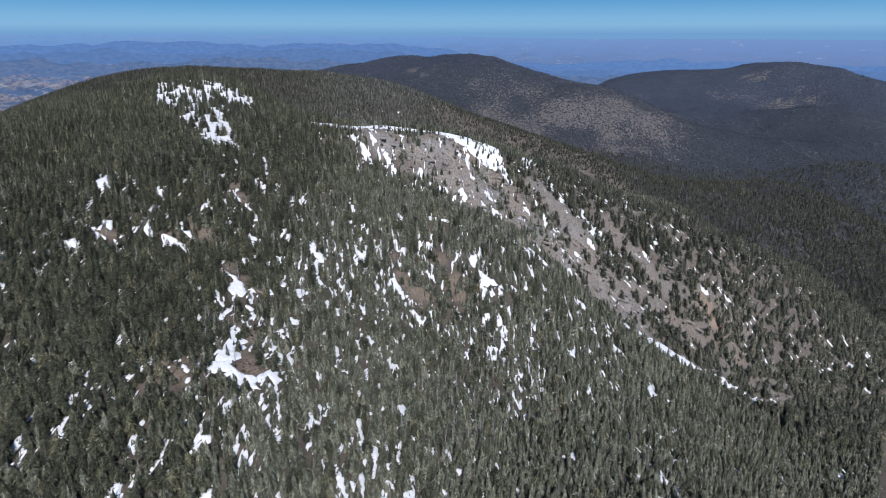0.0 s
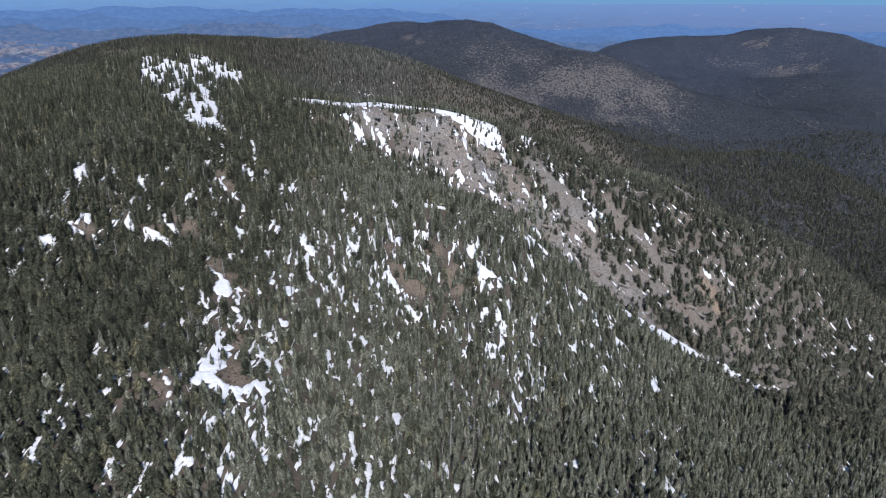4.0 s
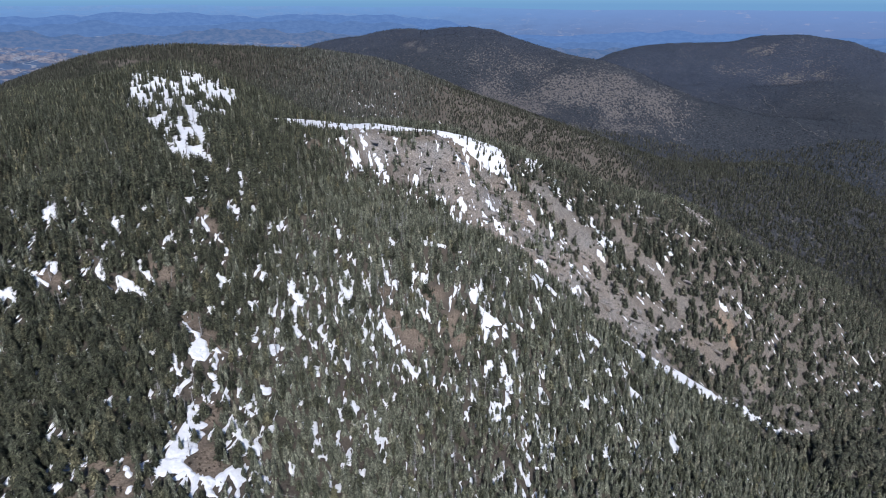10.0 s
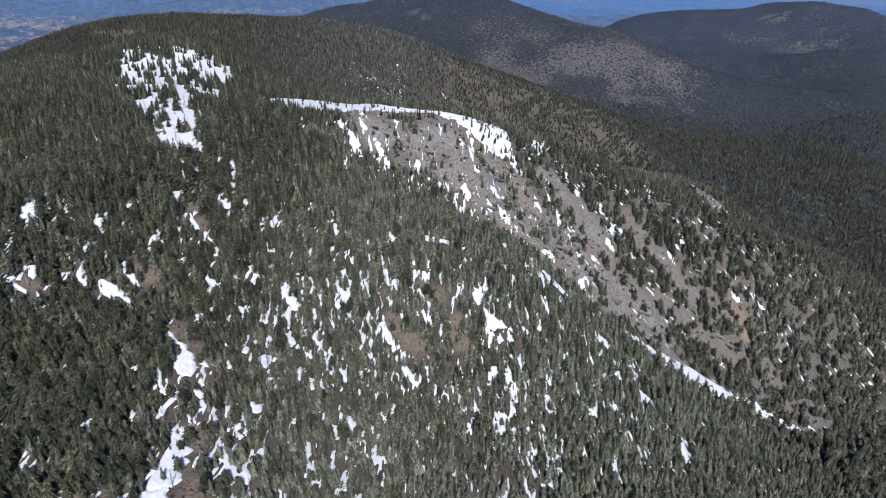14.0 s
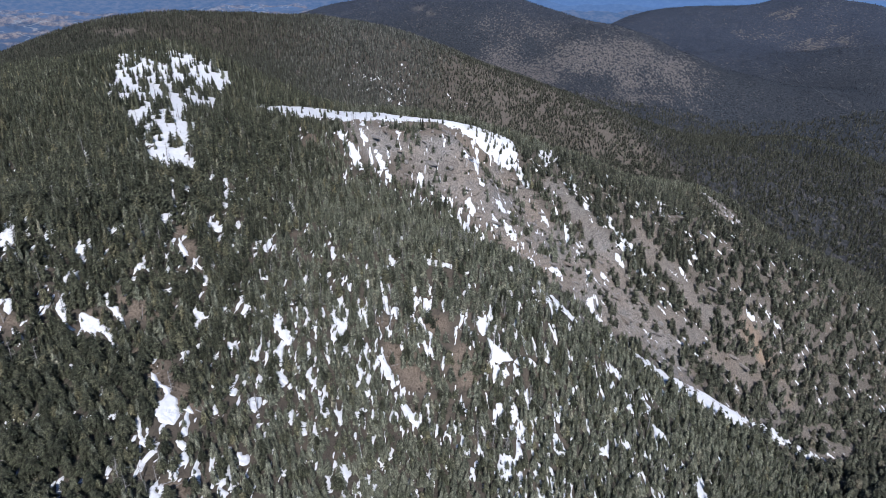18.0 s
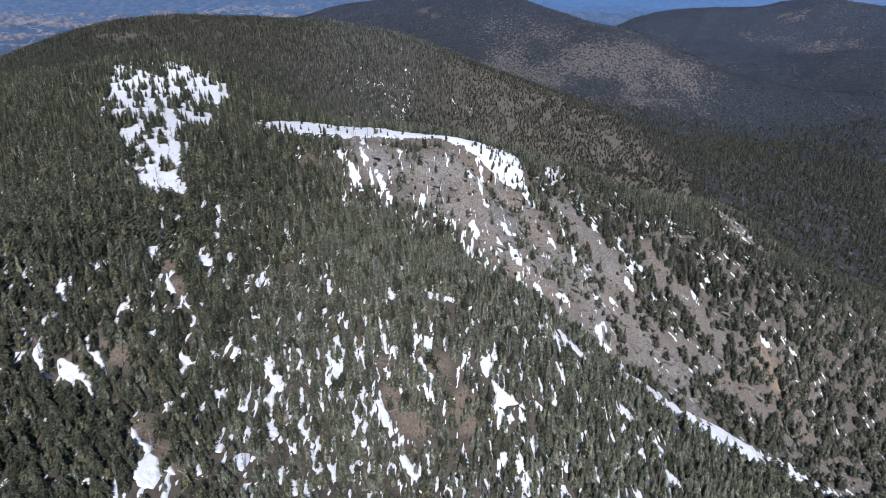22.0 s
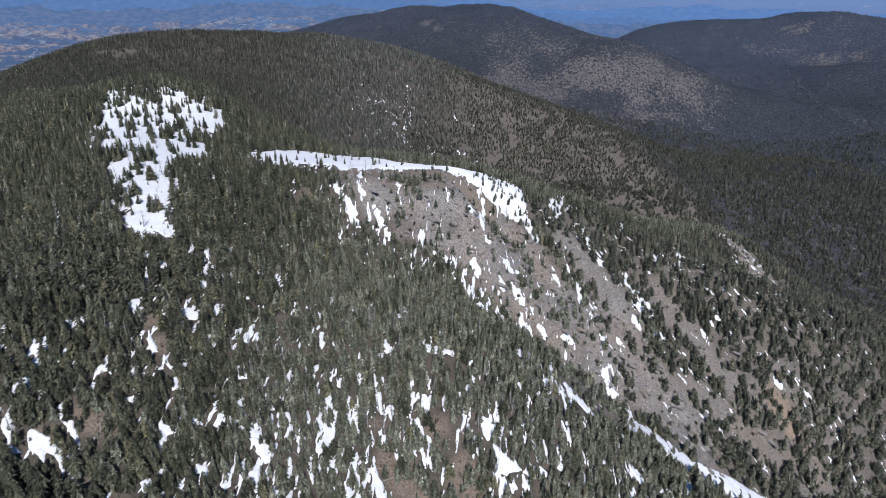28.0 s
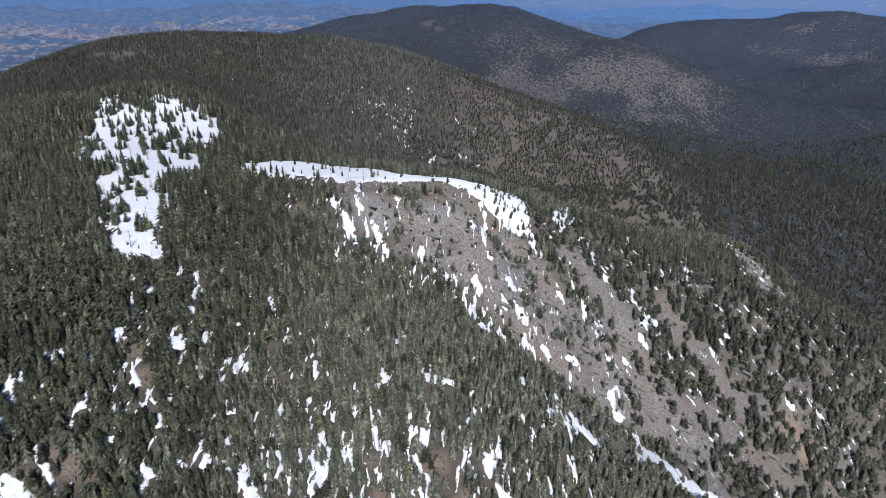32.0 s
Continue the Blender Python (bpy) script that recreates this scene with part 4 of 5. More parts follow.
snow_patch(121, 428, 3.0, -2.6, -2.6, -3.2)
snow_patch(125, 414, 2.8, -2.4, -2.5, -3.1)
snow_patch(30, 385, 1.3, -3.4, -1.6, -0.9)
snow_patch(36, 383, 0.5, -1.9, -0.9, -0.6)
snow_patch(38, 375, 2.6, -3.0, -1.2, -1.0)
snow_patch(7, 370, 2.7, -3.6, -1.6, -1.8)
snow_patch(59, 376, 1.6, -4.5, -1.8, -1.3)
snow_patch(83, 382, 3.6, -0.9, -1.3, -1.9)
snow_patch(-2, 379, 0.5, -2.3, -0.8, -0.1)
snow_patch(-4, 472, 7.7, -1.9, -0.3, -1.9)
snow_patch(-34, 472, 2.1, -4.7, -1.2, -1.8)
snow_patch(-35, 463, 1.9, -2.8, -0.9, -1.1)
snow_patch(-37, 451, 1.2, -6.2, -0.9, -0.8)
snow_patch(-22, 379, 2.2, -3.7, -1.1, -1.1)
snow_patch(-17, 371, 3.6, -4.3, -0.9, -1.1)
snow_patch(-28, 510, 3.0, 9.2, 0.9, -4.5)
snow_patch(-35, 490, 0.1, -7.5, -0.7, -0.0)
snow_patch(-85, 398, 3.0, -5.2, -1.5, -2.1)
snow_patch(-79, 391, 2.9, -2.8, -1.3, -2.2)
snow_patch(-79, 377, 1.6, -6.9, -0.6, -0.8)
snow_patch(-76, 363, 2.6, -3.0, -1.0, -2.0)
snow_patch(-85, 377, 1.2, -4.5, -0.7, -0.2)
snow_patch(-66, 403, 0.8, -2.7, -1.2, -0.3)
snow_patch(-55, 413, 0.5, -2.2, -0.7, -0.8)
snow_patch(-55, 356, 2.5, -3.7, -1.4, -2.0)
snow_patch(-56, 340, 1.3, -5.0, -0.9, -0.2)
snow_patch(-66, 359, 1.7, -2.2, -0.5, -0.3)
snow_patch(-63, 369, 1.0, -2.1, -0.6, -0.9)
snow_patch(-47, 354, 0.6, -3.2, -0.6, -0.7)
snow_patch(-68, 345, 1.4, -3.8, -0.8, -0.9)
snow_patch(-62, 340, 1.1, -2.5, -0.9, -0.3)
snow_patch(-80, 315, 1.7, -2.2, -1.6, -1.6)
snow_patch(-254, 553, 15.5, -24.3, -2.2, 0.2)
snow_patch(-232, 471, 12.3, -24.4, -3.4, 3.1)
snow_patch(-209, 426, 3.2, -2.0, 0.8, -3.5)
snow_patch(-223, 413, 5.8, -5.3, -0.4, -5.3)
snow_patch(-212, 402, 3.7, -3.8, -0.6, -1.4)
snow_patch(-121, 232, 1.6, -3.4, -0.5, -0.2)
snow_patch(-148, 223, 0.7, -3.3, -2.4, 1.3)
snow_patch(-118, 210, 1.4, -4.0, -0.9, -0.3)
snow_patch(-117, 191, 0.5, -6.0, -1.8, 0.9)
snow_patch(-109, 220, 1.6, -1.2, -0.1, -1.1)
snow_patch(-106, 211, 2.2, -4.4, -0.4, -0.2)
snow_patch(-109, 244, 0.7, -0.6, -0.2, -1.1)
snow_patch(-94, 217, 2.1, -5.1, -1.5, -0.6)
snow_patch(-81, 211, 0.8, -2.0, -0.6, -0.2)
snow_patch(-99, 197, 1.6, -0.4, 0.1, -1.3)
snow_patch(-97, 198, 0.8, -1.6, -0.7, -0.3)
snow_patch(-83, 190, 1.9, -2.9, -1.2, -1.3)
snow_patch(-60, 275, 2.3, -5.6, -0.6, -0.9)
snow_patch(-67, 219, 0.8, -1.4, -1.4, -1.2)
snow_patch(-55, 296, 1.8, -8.8, -0.8, -0.2)
snow_patch(-45, 272, 0.9, -4.5, -0.7, -0.1)
snow_patch(-56, 239, 1.8, -7.7, -0.4, -0.7)
snow_patch(-41, 211, 1.2, -4.2, -0.9, -0.2)
snow_patch(-32, 209, 1.4, -7.6, -0.7, -0.7)
snow_patch(-35, 207, 0.7, -1.2, -0.5, -0.8)
snow_patch(-41, 199, 0.7, -1.5, -0.7, -0.8)
snow_patch(-29, 230, 0.8, -4.4, -0.7, -0.1)
snow_patch(-35, 235, 1.4, -6.9, -0.8, -0.8)
snow_patch(-38, 249, 1.7, -6.9, -0.5, -0.7)
snow_patch(-20, 271, 0.9, -4.5, -1.2, -1.5)
snow_patch(-19, 257, 1.1, -2.9, -0.7, -1.5)
snow_patch(-34, 261, 0.7, -4.5, -0.4, -0.7)
snow_patch(-23, 225, 0.7, -2.2, -0.9, -0.8)
snow_patch(-13, 211, 0.7, -5.5, -1.1, -0.7)
snow_patch(-22, 205, 0.3, -1.6, -1.6, -0.8)
snow_patch(-19, 233, 0.5, -4.7, -0.5, -0.6)
snow_patch(38, 278, 0.6, -2.1, -1.1, -1.4)
snow_patch(36, 296, 0.0, -2.7, -0.8, -0.6)
snow_patch(47, 257, -0.2, -3.0, -0.8, -0.6)
snow_patch(144, 388, 0.2, -9.1, -3.2, -4.2)
snow_patch(107, 356, 0.2, -2.9, -2.0, -2.5)
snow_patch(118, 324, -0.0, -2.8, -1.5, -1.8)
snow_patch(128, 321, 0.3, -4.1, -2.0, -2.4)
snow_patch(66, 275, 0.3, -2.1, -1.4, -1.3)
snow_patch(83, 259, -0.1, -3.0, -0.8, -0.6)
snow_patch(119, 541, 9.0, -9.0, 2.6, 3.6)
snow_patch(139, 524, 12.0, -8.0, 3.0, 4.4)
snow_patch(160, 509, 12.0, -6.0, 3.0, 4.6)
snow_patch(-505, 1060, -25, 6, 5, 12)
snow_patch(-106, 1454, -2, 20, 3, 0)
snow_patch(-118, 1452, -1, 10, 2, 0)
snow_patch(-89, 1435, -1, 15, 3, 0)
snow_patch(-25, 1448, -0, 10, 3, 0)
snow_patch(-55, 1437, -0, 10, 2, 0)
snow_patch(-10, 1388, 0, 16, 1, 0)
snow_patch(-109, 1302, -1, 12, 1, 0)
snow_patch(-168, 1355, -2, 12, 1, 0)
snow_patch(-235, 1578, -2, 10, 1, 0)

PLATEAU = [(-184, 714), (-169, 739), (-150, 763), (-128, 758), (-96, 757), (-51, 727), (-6, 737), (14, 736), (36, 738), (55, 735), (66, 720), (68, 706), (64, 693), (57, 687), (50, 689), (43, 695), (33, 701), (30, 708), (21, 711), (11, 720), (-1, 724), (-21, 720), (-49, 703), (-76, 692), (-95, 692), (-102, 708), (-124, 706), (-142, 711), (-172, 701)]


def plateau_depth(x, y):
    return (inside(x, y, PLATEAU, 7) - 0.5) * 2.2 + (swell(x, y * 0.7, 9, 5, 71.0, 0.75) - 0.5) * (2.0 + 1.5 * ramp(x, 25, 45) * (1 - ramp(y, 700, 712)))


tagged(new("snow_plateau", drape("snow_plateau", min(c[0] for c in PLATEAU) - 10, max(c[0] for c in PLATEAU) + 10, min(c[1] for c in PLATEAU) - 10, max(c[1] for c in PLATEAU) + 10, 1.2, plateau_depth, one=True)),
    "broad white snow lying along the flat crest above the scree", "snow")


SCREE_EDGE = [(-84, 649), (-42, 617), (12, 608), (47, 578), (88, 562), (131, 540), (160, 500), (206, 500)]


def fleck_depth(x, y):
    """Thin scraps running down the slope: many in the middle of the lower forest, few elsewhere."""
    face, rocks, field = inside(x, y, EAST_FACE, 20), inside(x, y, SCREE, 10), np.clip(2.5 * snowfield(x, y), 0, 1)
    lower = 1 - ramp(y + 0.35 * x, 400, 470)
    share = 0.095 + 0.12 * ramp(-x, 110, 150) * (1 - ramp(y, 600, 680)) + lower * (0.05 + 0.1 * ramp(x, -150, -105) * (1 - ramp(x, -25, 30)) + 0.03 * ramp(x, 0, 40) * (1 - ramp(x, 120, 170)))
    share = share + 0.06 * ramp(x, 15, 40) * (1 - ramp(x, 130, 160)) * (1 - ramp(y, 500, 540))
    share = share * (1 - 0.25 * face) * (1 - face * (1 - ramp(y, 470, 560))) * (1 - 0.7 * rocks) * (1 - np.clip(1.6 * clearing(x, y), 0, 1)) + 0.28 * field * (1 - rocks)
    share = share + (0.07 + 0.16 * ramp(x, -10, 30)) * (1 - ramp(along(x, y, SCREE_EDGE), 5, 24)) * (1 - 0.6 * rocks)
    share = share * (1 - 0.8 * beside(x, y, CHUTES, 12)) + 0.16 * beside(x, y, RIBS, 9)
    share = share * (1 - np.clip(2 * spot(x, y, 262, 570, 34, 70, 20), 0, 1))
    share = share * (0.45 + 1.1 * ramp(swell(x, y, 30, 2, 51.0), 0.3, 0.7))
    across, down = 0.78 * x + 0.62 * y, 0.62 * x - 0.78 * y
    v = np.where(face > 0.5, swell(across * 1.15, down * 0.32, 2.6, 3, 31.0, 0.6), swell(x, y * 0.24 + 0.1 * x, 1.8, 3, 31.0, 0.65))
    return (v - np.interp(share, FLECK_SHARE, FLECK_LEVEL)) * 7 - 3 * ramp(np.abs(x) - 0.74 * y, 20, 32)


sample = swell(*(np.random.RandomState(2).uniform(-400, 400, (2, 20000))), 2.6, 3, 31.0, 0.6)
FLECK_SHARE = np.array([0.0, 0.01, 0.02, 0.04, 0.07, 0.1, 0.15, 0.2, 0.3, 0.4, 0.5, 0.7, 1.0])
FLECK_LEVEL = np.quantile(sample, 1 - FLECK_SHARE)
flecks = drape("snow_flecks", -380, 470, 180, 920, 0.75, fleck_depth, long=2.0)
tagged(new("snow_flecks", flecks), "small scraps of old snow among the trees", "snow", kind="stuff")


def hill_fleck_depth(x, y):
    share = 0.1 * np.clip(spot(x, y, -60, 1520, 200, 190) * 1.5 + 0.25 * spot(x, y, -400, 1450, 300, 400), 0, 1) * ramp(swell(x, y, 60, 2, 81.0), 0.35, 0.6)
    return (swell(x, y * 0.4, 4.6, 3, 37.0, 0.6) - np.interp(share, FLECK_SHARE, FLECK_LEVEL)) * 8


tagged(new("snow_scraps", drape("snow_scraps", -500, 180, 1250, 1720, 1.6, hill_fleck_depth)), "small scraps of snow on the hill behind the crest", "snow", kind="stuff")


# ---- trees ----
def boughs(rs, count, wide, low, droop, taper=0.8, round_top=0.2, spread=1.0, core=5):
    """A crown for a tree 1 m high: a narrow inner cone, and single boughs reaching out of it at all heights, each ending in a point."""
    hub = 0.38 if count > 60 else 0.5
    verts, faces = [(0, 0, 0.97)], []
    at = rs.uniform(0, 6.28)
    for i in range(core):
        a = at + i * 2 * math.pi / core
        verts.append((hub * wide * math.cos(a), hub * wide * math.sin(a), low + 0.02))
    faces += [(0, 1 + i, 1 + (i + 1) % core) for i in range(core)]
    for k in range(count):
        t = ((k + rs.uniform(0, 1)) / count) ** 1.2
        z = low + (1 - low) * t * 0.97
        r = wide * ((1 - t) ** taper * (1 - round_top) + round_top * math.sqrt(max(0.0, 1 - (1.2 * t - 0.2) ** 2)) + 0.02) * rs.uniform(0.7, 1.25)
        a, w = k * 2.399 + rs.uniform(-0.5, 0.5), 0.5 * spread * r * rs.uniform(0.7, 1.3) + 0.006
        drop, lift = droop * r * rs.uniform(0.2, 1.6), 0.14 * r + 0.012
        c, s = math.cos(a), math.sin(a)
        base, skew = len(verts), rs.uniform(-0.4, 0.4)
        verts += [(0.3 * r * c - w * s, 0.3 * r * s + w * c, min(1.0, z + lift + skew * w)),
                  (0.3 * r * c + w * s, 0.3 * r * s - w * c, min(1.0, z + lift - skew * w)),
                  (r * c, r * s, z - drop)]
        faces.append((base, base + 1, base + 2))
    return np.array(verts), np.array(faces)


def stem(rs, top, wide, sides=5):
    a = np.arange(sides) * 2 * math.pi / sides
    ring = np.stack([np.cos(a) * wide, np.sin(a) * wide, np.full(sides, -0.04)], 1)
    v = np.concatenate([ring, [(rs.uniform(-0.01, 0.01), rs.uniform(-0.01, 0.01), top)]])
    return v, np.array([(i, (i + 1) % sides, sides) for i in range(sides)])


def snag_form(rs):
    """A dead tree: a bare stem with thin broken boughs."""
    v, f = stem(rs, 1.0, 0.018)
    verts, faces = [v], [f]
    count = len(v)
    for k in range(26):
        z, a = rs.uniform(0.2, 0.94), rs.uniform(0, 6.28)
        r = rs.uniform(0.08, 0.24) * (1.1 - 0.7 * z)
        c, s = math.cos(a), math.sin(a)
        b = np.array([(0, 0, z + 0.008), (0, 0, z - 0.008), (-s * 0.008, c * 0.008, z), (c * r, s * r, z + rs.uniform(-0.04, 0.05))])
        verts.append(b)
        faces.append(np.array([(0, 2, 3), (2, 1, 3), (1, 0, 3)]) + count)
        count += 4
    return np.concatenate(verts), np.concatenate(faces)


def bush_form(rs):
    return boughs(rs, 16, 0.6, 0.1, 0.1, 0.7, 0.7, 1.2, 4)


shape = np.random.RandomState(3)
FIRS = [boughs(shape, 140, shape.uniform(0.24, 0.3), shape.uniform(0.03, 0.08), 0.3, 0.75, 0.2, 0.4) for k in range(10)]
PINES = [boughs(shape, 140, shape.uniform(0.27, 0.35), shape.uniform(0.06, 0.14), 0.08, 0.65, 0.5, 0.38) for k in range(9)]
FIRM = [boughs(shape, 76, shape.uniform(0.24, 0.3), 0.05, 0.3, 0.76, 0.2, 0.52) for k in range(9)]
STOUT = [boughs(shape, 70, shape.uniform(0.27, 0.35), 0.08, 0.1, 0.66, 0.5, 0.52) for k in range(8)]
SLIM = [boughs(shape, 38, shape.uniform(0.23, 0.3), 0.05, 0.3, 0.78, 0.2, 0.75) for k in range(8)]
BROAD = [boughs(shape, 34, shape.uniform(0.26, 0.34), 0.08, 0.1, 0.68, 0.5, 0.78) for k in range(7)]
CRESTED = [boughs(shape, 36, shape.uniform(0.24, 0.32), 0.05, 0.22, 0.72, 0.35, 0.62, 4) for k in range(8)]
LESSER = [boughs(shape, 14, shape.uniform(0.21, 0.28), 0.05, 0.25, 0.75, 0.3, 1.2, 4) for k in range(7)]
SMALL = [boughs(shape, 9, shape.uniform(0.2, 0.27), 0.05, 0.4, 0.8, 0.35, 1.8, 3) for k in range(7)]
TINY = [boughs(shape, 4, shape.uniform(0.24, 0.33), 0.05, 0.3, 0.8, 0.4, 1.8, 3) for k in range(6)]
ROUND = [boughs(shape, 12, shape.uniform(0.42, 0.55), 0.05, 0.2, 0.6, 0.85, 1.3, 4) for k in range(6)]
STUBBY = [boughs(shape, 3, shape.uniform(0.42, 0.55), 0.05, 0.2, 0.6, 0.85, 1.6, 3) for k in range(6)]
SNAGS = [snag_form(shape) for k in range(6)]
BUSHES = [bush_form(shape) for k in range(6)]
STEM = stem(shape, 0.75, 0.022)


def scatter(x0, x1, y0, y1, step, density_of, wedge=0.74, seed=1):
    """Random places, so many to the square metre, within the part of the plan that the camera looks over."""
    rs = np.random.RandomState(seed)
    x, y = np.meshgrid(np.arange(x0, x1, step), np.arange(y0, y1, step))
    x, y = (x + rs.uniform(-0.5, 0.5, x.shape) * step).ravel(), (y + rs.uniform(-0.5, 0.5, y.shape) * step).ravel()
    keep = (np.abs(x) < wedge * y + 30) | (wedge > 5)
    x, y = x[keep], y[keep]
    take = rs.rand(len(x)) < density_of(x, y) * step * step
    return x[take], y[take], rs


def grove(name, forms, x, y, high, rs, mats, with_stem=False):
    """One mesh of many trees."""
    z = ground_at(x, y)
    verts, faces, index, tint, count = [], [], [], [], 0
    pick = rs.randint(0, len(forms), len(x))
    for k, (fv, ff) in enumerate(forms):
        mat = np.zeros(len(ff), int)
        if with_stem:
            ff, mat = np.concatenate([ff, STEM[1] + len(fv)]), np.r_[mat, np.ones(len(STEM[1]), int)]
            fv = np.concatenate([fv, STEM[0]])
        w = np.where(pick == k)[0]
        a = rs.uniform(0, 2 * math.pi, len(w))[:, None]
        h, girth = high[w][:, None], (high[w] * rs.uniform(0.85, 1.2, len(w)))[:, None]
        px = (fv[None, :, 0] * np.cos(a) - fv[None, :, 1] * np.sin(a)) * girth + x[w][:, None]
        py = (fv[None, :, 0] * np.sin(a) + fv[None, :, 1] * np.cos(a)) * girth + y[w][:, None]
        pz = fv[None, :, 2] * h + z[w][:, None] - 0.3
        verts.append(np.stack([px, py, pz], -1).reshape(-1, 3))
        faces.append((ff[None] + (count + np.arange(len(w)) * len(fv))[:, None, None]).reshape(-1, 3))
        index.append(np.tile(mat, len(w)))
        tint.append(np.repeat(rs.rand(len(w)), len(fv)))
        count += len(w) * len(fv)
    return mesh_of(name, np.concatenate(verts), np.concatenate(faces), mats, np.concatenate(index), tint=np.concatenate(tint))


CREST = [(112, 735), (200, 765), (335, 885), (520, 1000), (700, 1010)]


SNOW_X, SNOW_Y = np.meshgrid(np.arange(-430, 470, 1.5), np.arange(180, 930, 1.5))
SNOW_MAP = np.zeros(SNOW_X.shape)
for corners in FIELDS + [PLATEAU]:
    i0, i1 = (int(np.clip((f(c[0] for c in corners) + d + 430) / 1.5, 0, SNOW_X.shape[1])) for f, d in ((min, -4), (max, 6)))
    j0, j1 = (int(np.clip((f(c[1] for c in corners) + d - 180) / 1.5, 0, SNOW_X.shape[0])) for f, d in ((min, -4), (max, 6)))
    area = np.s_[j0:j1, i0:i1]
    SNOW_MAP[area] = np.maximum(SNOW_MAP[area], inside(SNOW_X[area], SNOW_Y[area], corners, 3))
for bank in BANKS:
    if bank[1] < 930:
        open_bank = 0.95 if math.hypot(bank[4], bank[5]) * math.hypot(bank[2], bank[3]) > 22 else 0.66
        SNOW_MAP = np.maximum(SNOW_MAP, open_bank * np.clip(3 * tilted(SNOW_X, SNOW_Y, *bank) + 0.3, 0, 1))


def on_snow(x, y):
    """1 on the snow banks and fields, which lie in gaps of the forest."""
    i, j = np.round((x + 430) / 1.5).astype(int), np.round((y - 180) / 1.5).astype(int)
    ok = (i >= 0) & (i < SNOW_MAP.shape[1]) & (j >= 0) & (j < SNOW_MAP.shape[0])
    return np.where(ok, SNOW_MAP[np.clip(j, 0, SNOW_MAP.shape[0] - 1), np.clip(i, 0, SNOW_MAP.shape[1] - 1)], 0)


def below_snow(x, y):
    """1 on snow and on the strip of slope just below it: wind and creeping snow keep it open, the wider the flatter the ground."""
    fall, reach = x / (y - 60), np.interp(y, [200, 450, 560, 620, 700, 780, 880], [7, 7.5, 10, 20, 32, 48, 60])
    reach = reach * (1 - 0.75 * ramp(x, 145, 160) * (1 - ramp(y, 505, 512)))
    return np.max([on_snow(x + s * reach * fall, y + s * reach) for s in (0.0, 0.17, 0.33, 0.5, 0.67, 0.83, 1.0)], 0)


def woods(x, y):
    """Trees to the square metre on the near mountain."""
    d = (0.105 - 0.02 * ramp(y, 400, 460)) * (0.5 + 0.5 * ramp(swell(x, y, 22, 3, 12.0), 0.15, 0.45))
    d = d * (1 - 0.12 * ramp(-x, 95, 165) * (1 - ramp(y, 560, 640)))
    face = inside(x, y, EAST_FACE, 18)
    d = d * (1 - face) + face * ((0.035 + 0.012 * ramp(x, 260, 360)) * (0.7 + 0.5 * ramp(swell(x, y, 15, 3, 7.0), 0.4, 0.6)) + 0.022 * (1 - ramp(along(x, y, CREST), 15, 60)))
    d = d * (1 - 0.15 * np.clip(1.6 * spot(x, y, 280, 555, 62, 80, 20), 0, 1))
    d = d + 0.022 * face * (1 - ramp(y, 400, 470)) + 0.025 * face * beside(x, y, RIBS, 11)
    d = d * (1 - 0.88 * beside(x, y, CHUTES, 10))
    d = d * (1 - inside(x, y, SCREE, 8) * (0.95 - 0.08 * ramp(x, 40, 110) - 0.4 * ramp(swell(x, y, 20, 2, 61.0), 0.5, 0.7))) * (1 - (0.93 - 0.75 * ramp(swell(x, y, 12, 3, 66.0), 0.55, 0.63)) * ramp(np.maximum(clearing(x, y), np.maximum(clearing(x + 3.5 * x / (y - 60), y + 3.5), clearing(x + 7 * x / (y - 60), y + 7))), 0.05, 0.3))
    keep = 1 - below_snow(x, y) * (0.93 - 0.5 * ramp(x, 20, 40) * ramp(y, 660, 680) - (0.03 + 0.12 * ramp(swell(x, y, 24, 3, 77.0), 0.5, 0.6)) * ramp(-x, 150, 200) * ramp(y, 560, 600))
    for cx, cy, wide in KNOLL_TREES:
        keep = np.maximum(keep, 1.3 * ramp(0.85 - np.hypot(x - cx, (y - cy) * 0.8) / wide + 0.5 * (swell(x, y, 9, 3, 4.0) - 0.5), 0, 0.4))
    return d * keep * (1 - 0.85 * (1 - ramp(along(x, y, PALE_TOP), 14, 30))) * (1 - 0.35 * (1 - ramp(along(x, y, SCREE_EDGE), 8, 24))) * (1 - 0.45 * ramp(fleck_depth(x, y + 2), -0.3, 0.1))


def open_hill(x, y):
    """Where the hill behind the crest is dry, with round scattered trees."""
    return ramp(x - 0.1 * y, -300, -130) * (1 - ramp(beyond(x, y), 30, 90)) * (1 - 0.7 * valley_side(x, y))


def far_woods(x, y):
    d = 0.042 * ramp(swell(x, y, 26, 3, 2.0), 0.2, 0.45)
    dry = open_hill(x, y)
    d = d * (1 - 0.25 * valley_side(x, y)) * (1 - dry) + dry * 0.026 * (0.3 + 1.2 * ramp(swell(x, y, 24, 3, 14.0), 0.38, 0.58))
    d = d * (1 - 0.85 * ramp(spot(x, y, -755, 1665, 150, 80, 12) * swell(x, y, 40, 5, 3.0, 0.65), 0.3, 0.55))
    return d * (1 - 0.6 * ramp(beyond(x, y), 0, 200)) * (1 - 0.5 * thin_growth(x, y) * ramp(beyond(x, y), 50, 300)) + 0.03 * (1 - ramp(np.abs(beyond(x, y)), 15, 45))


def is_pine(x, y, rs):
    return rs.rand(len(x)) < 0.2 + 0.68 * ramp(-x, 70, 125) + 0.7 * inside(x, y, EAST_FACE, 20)


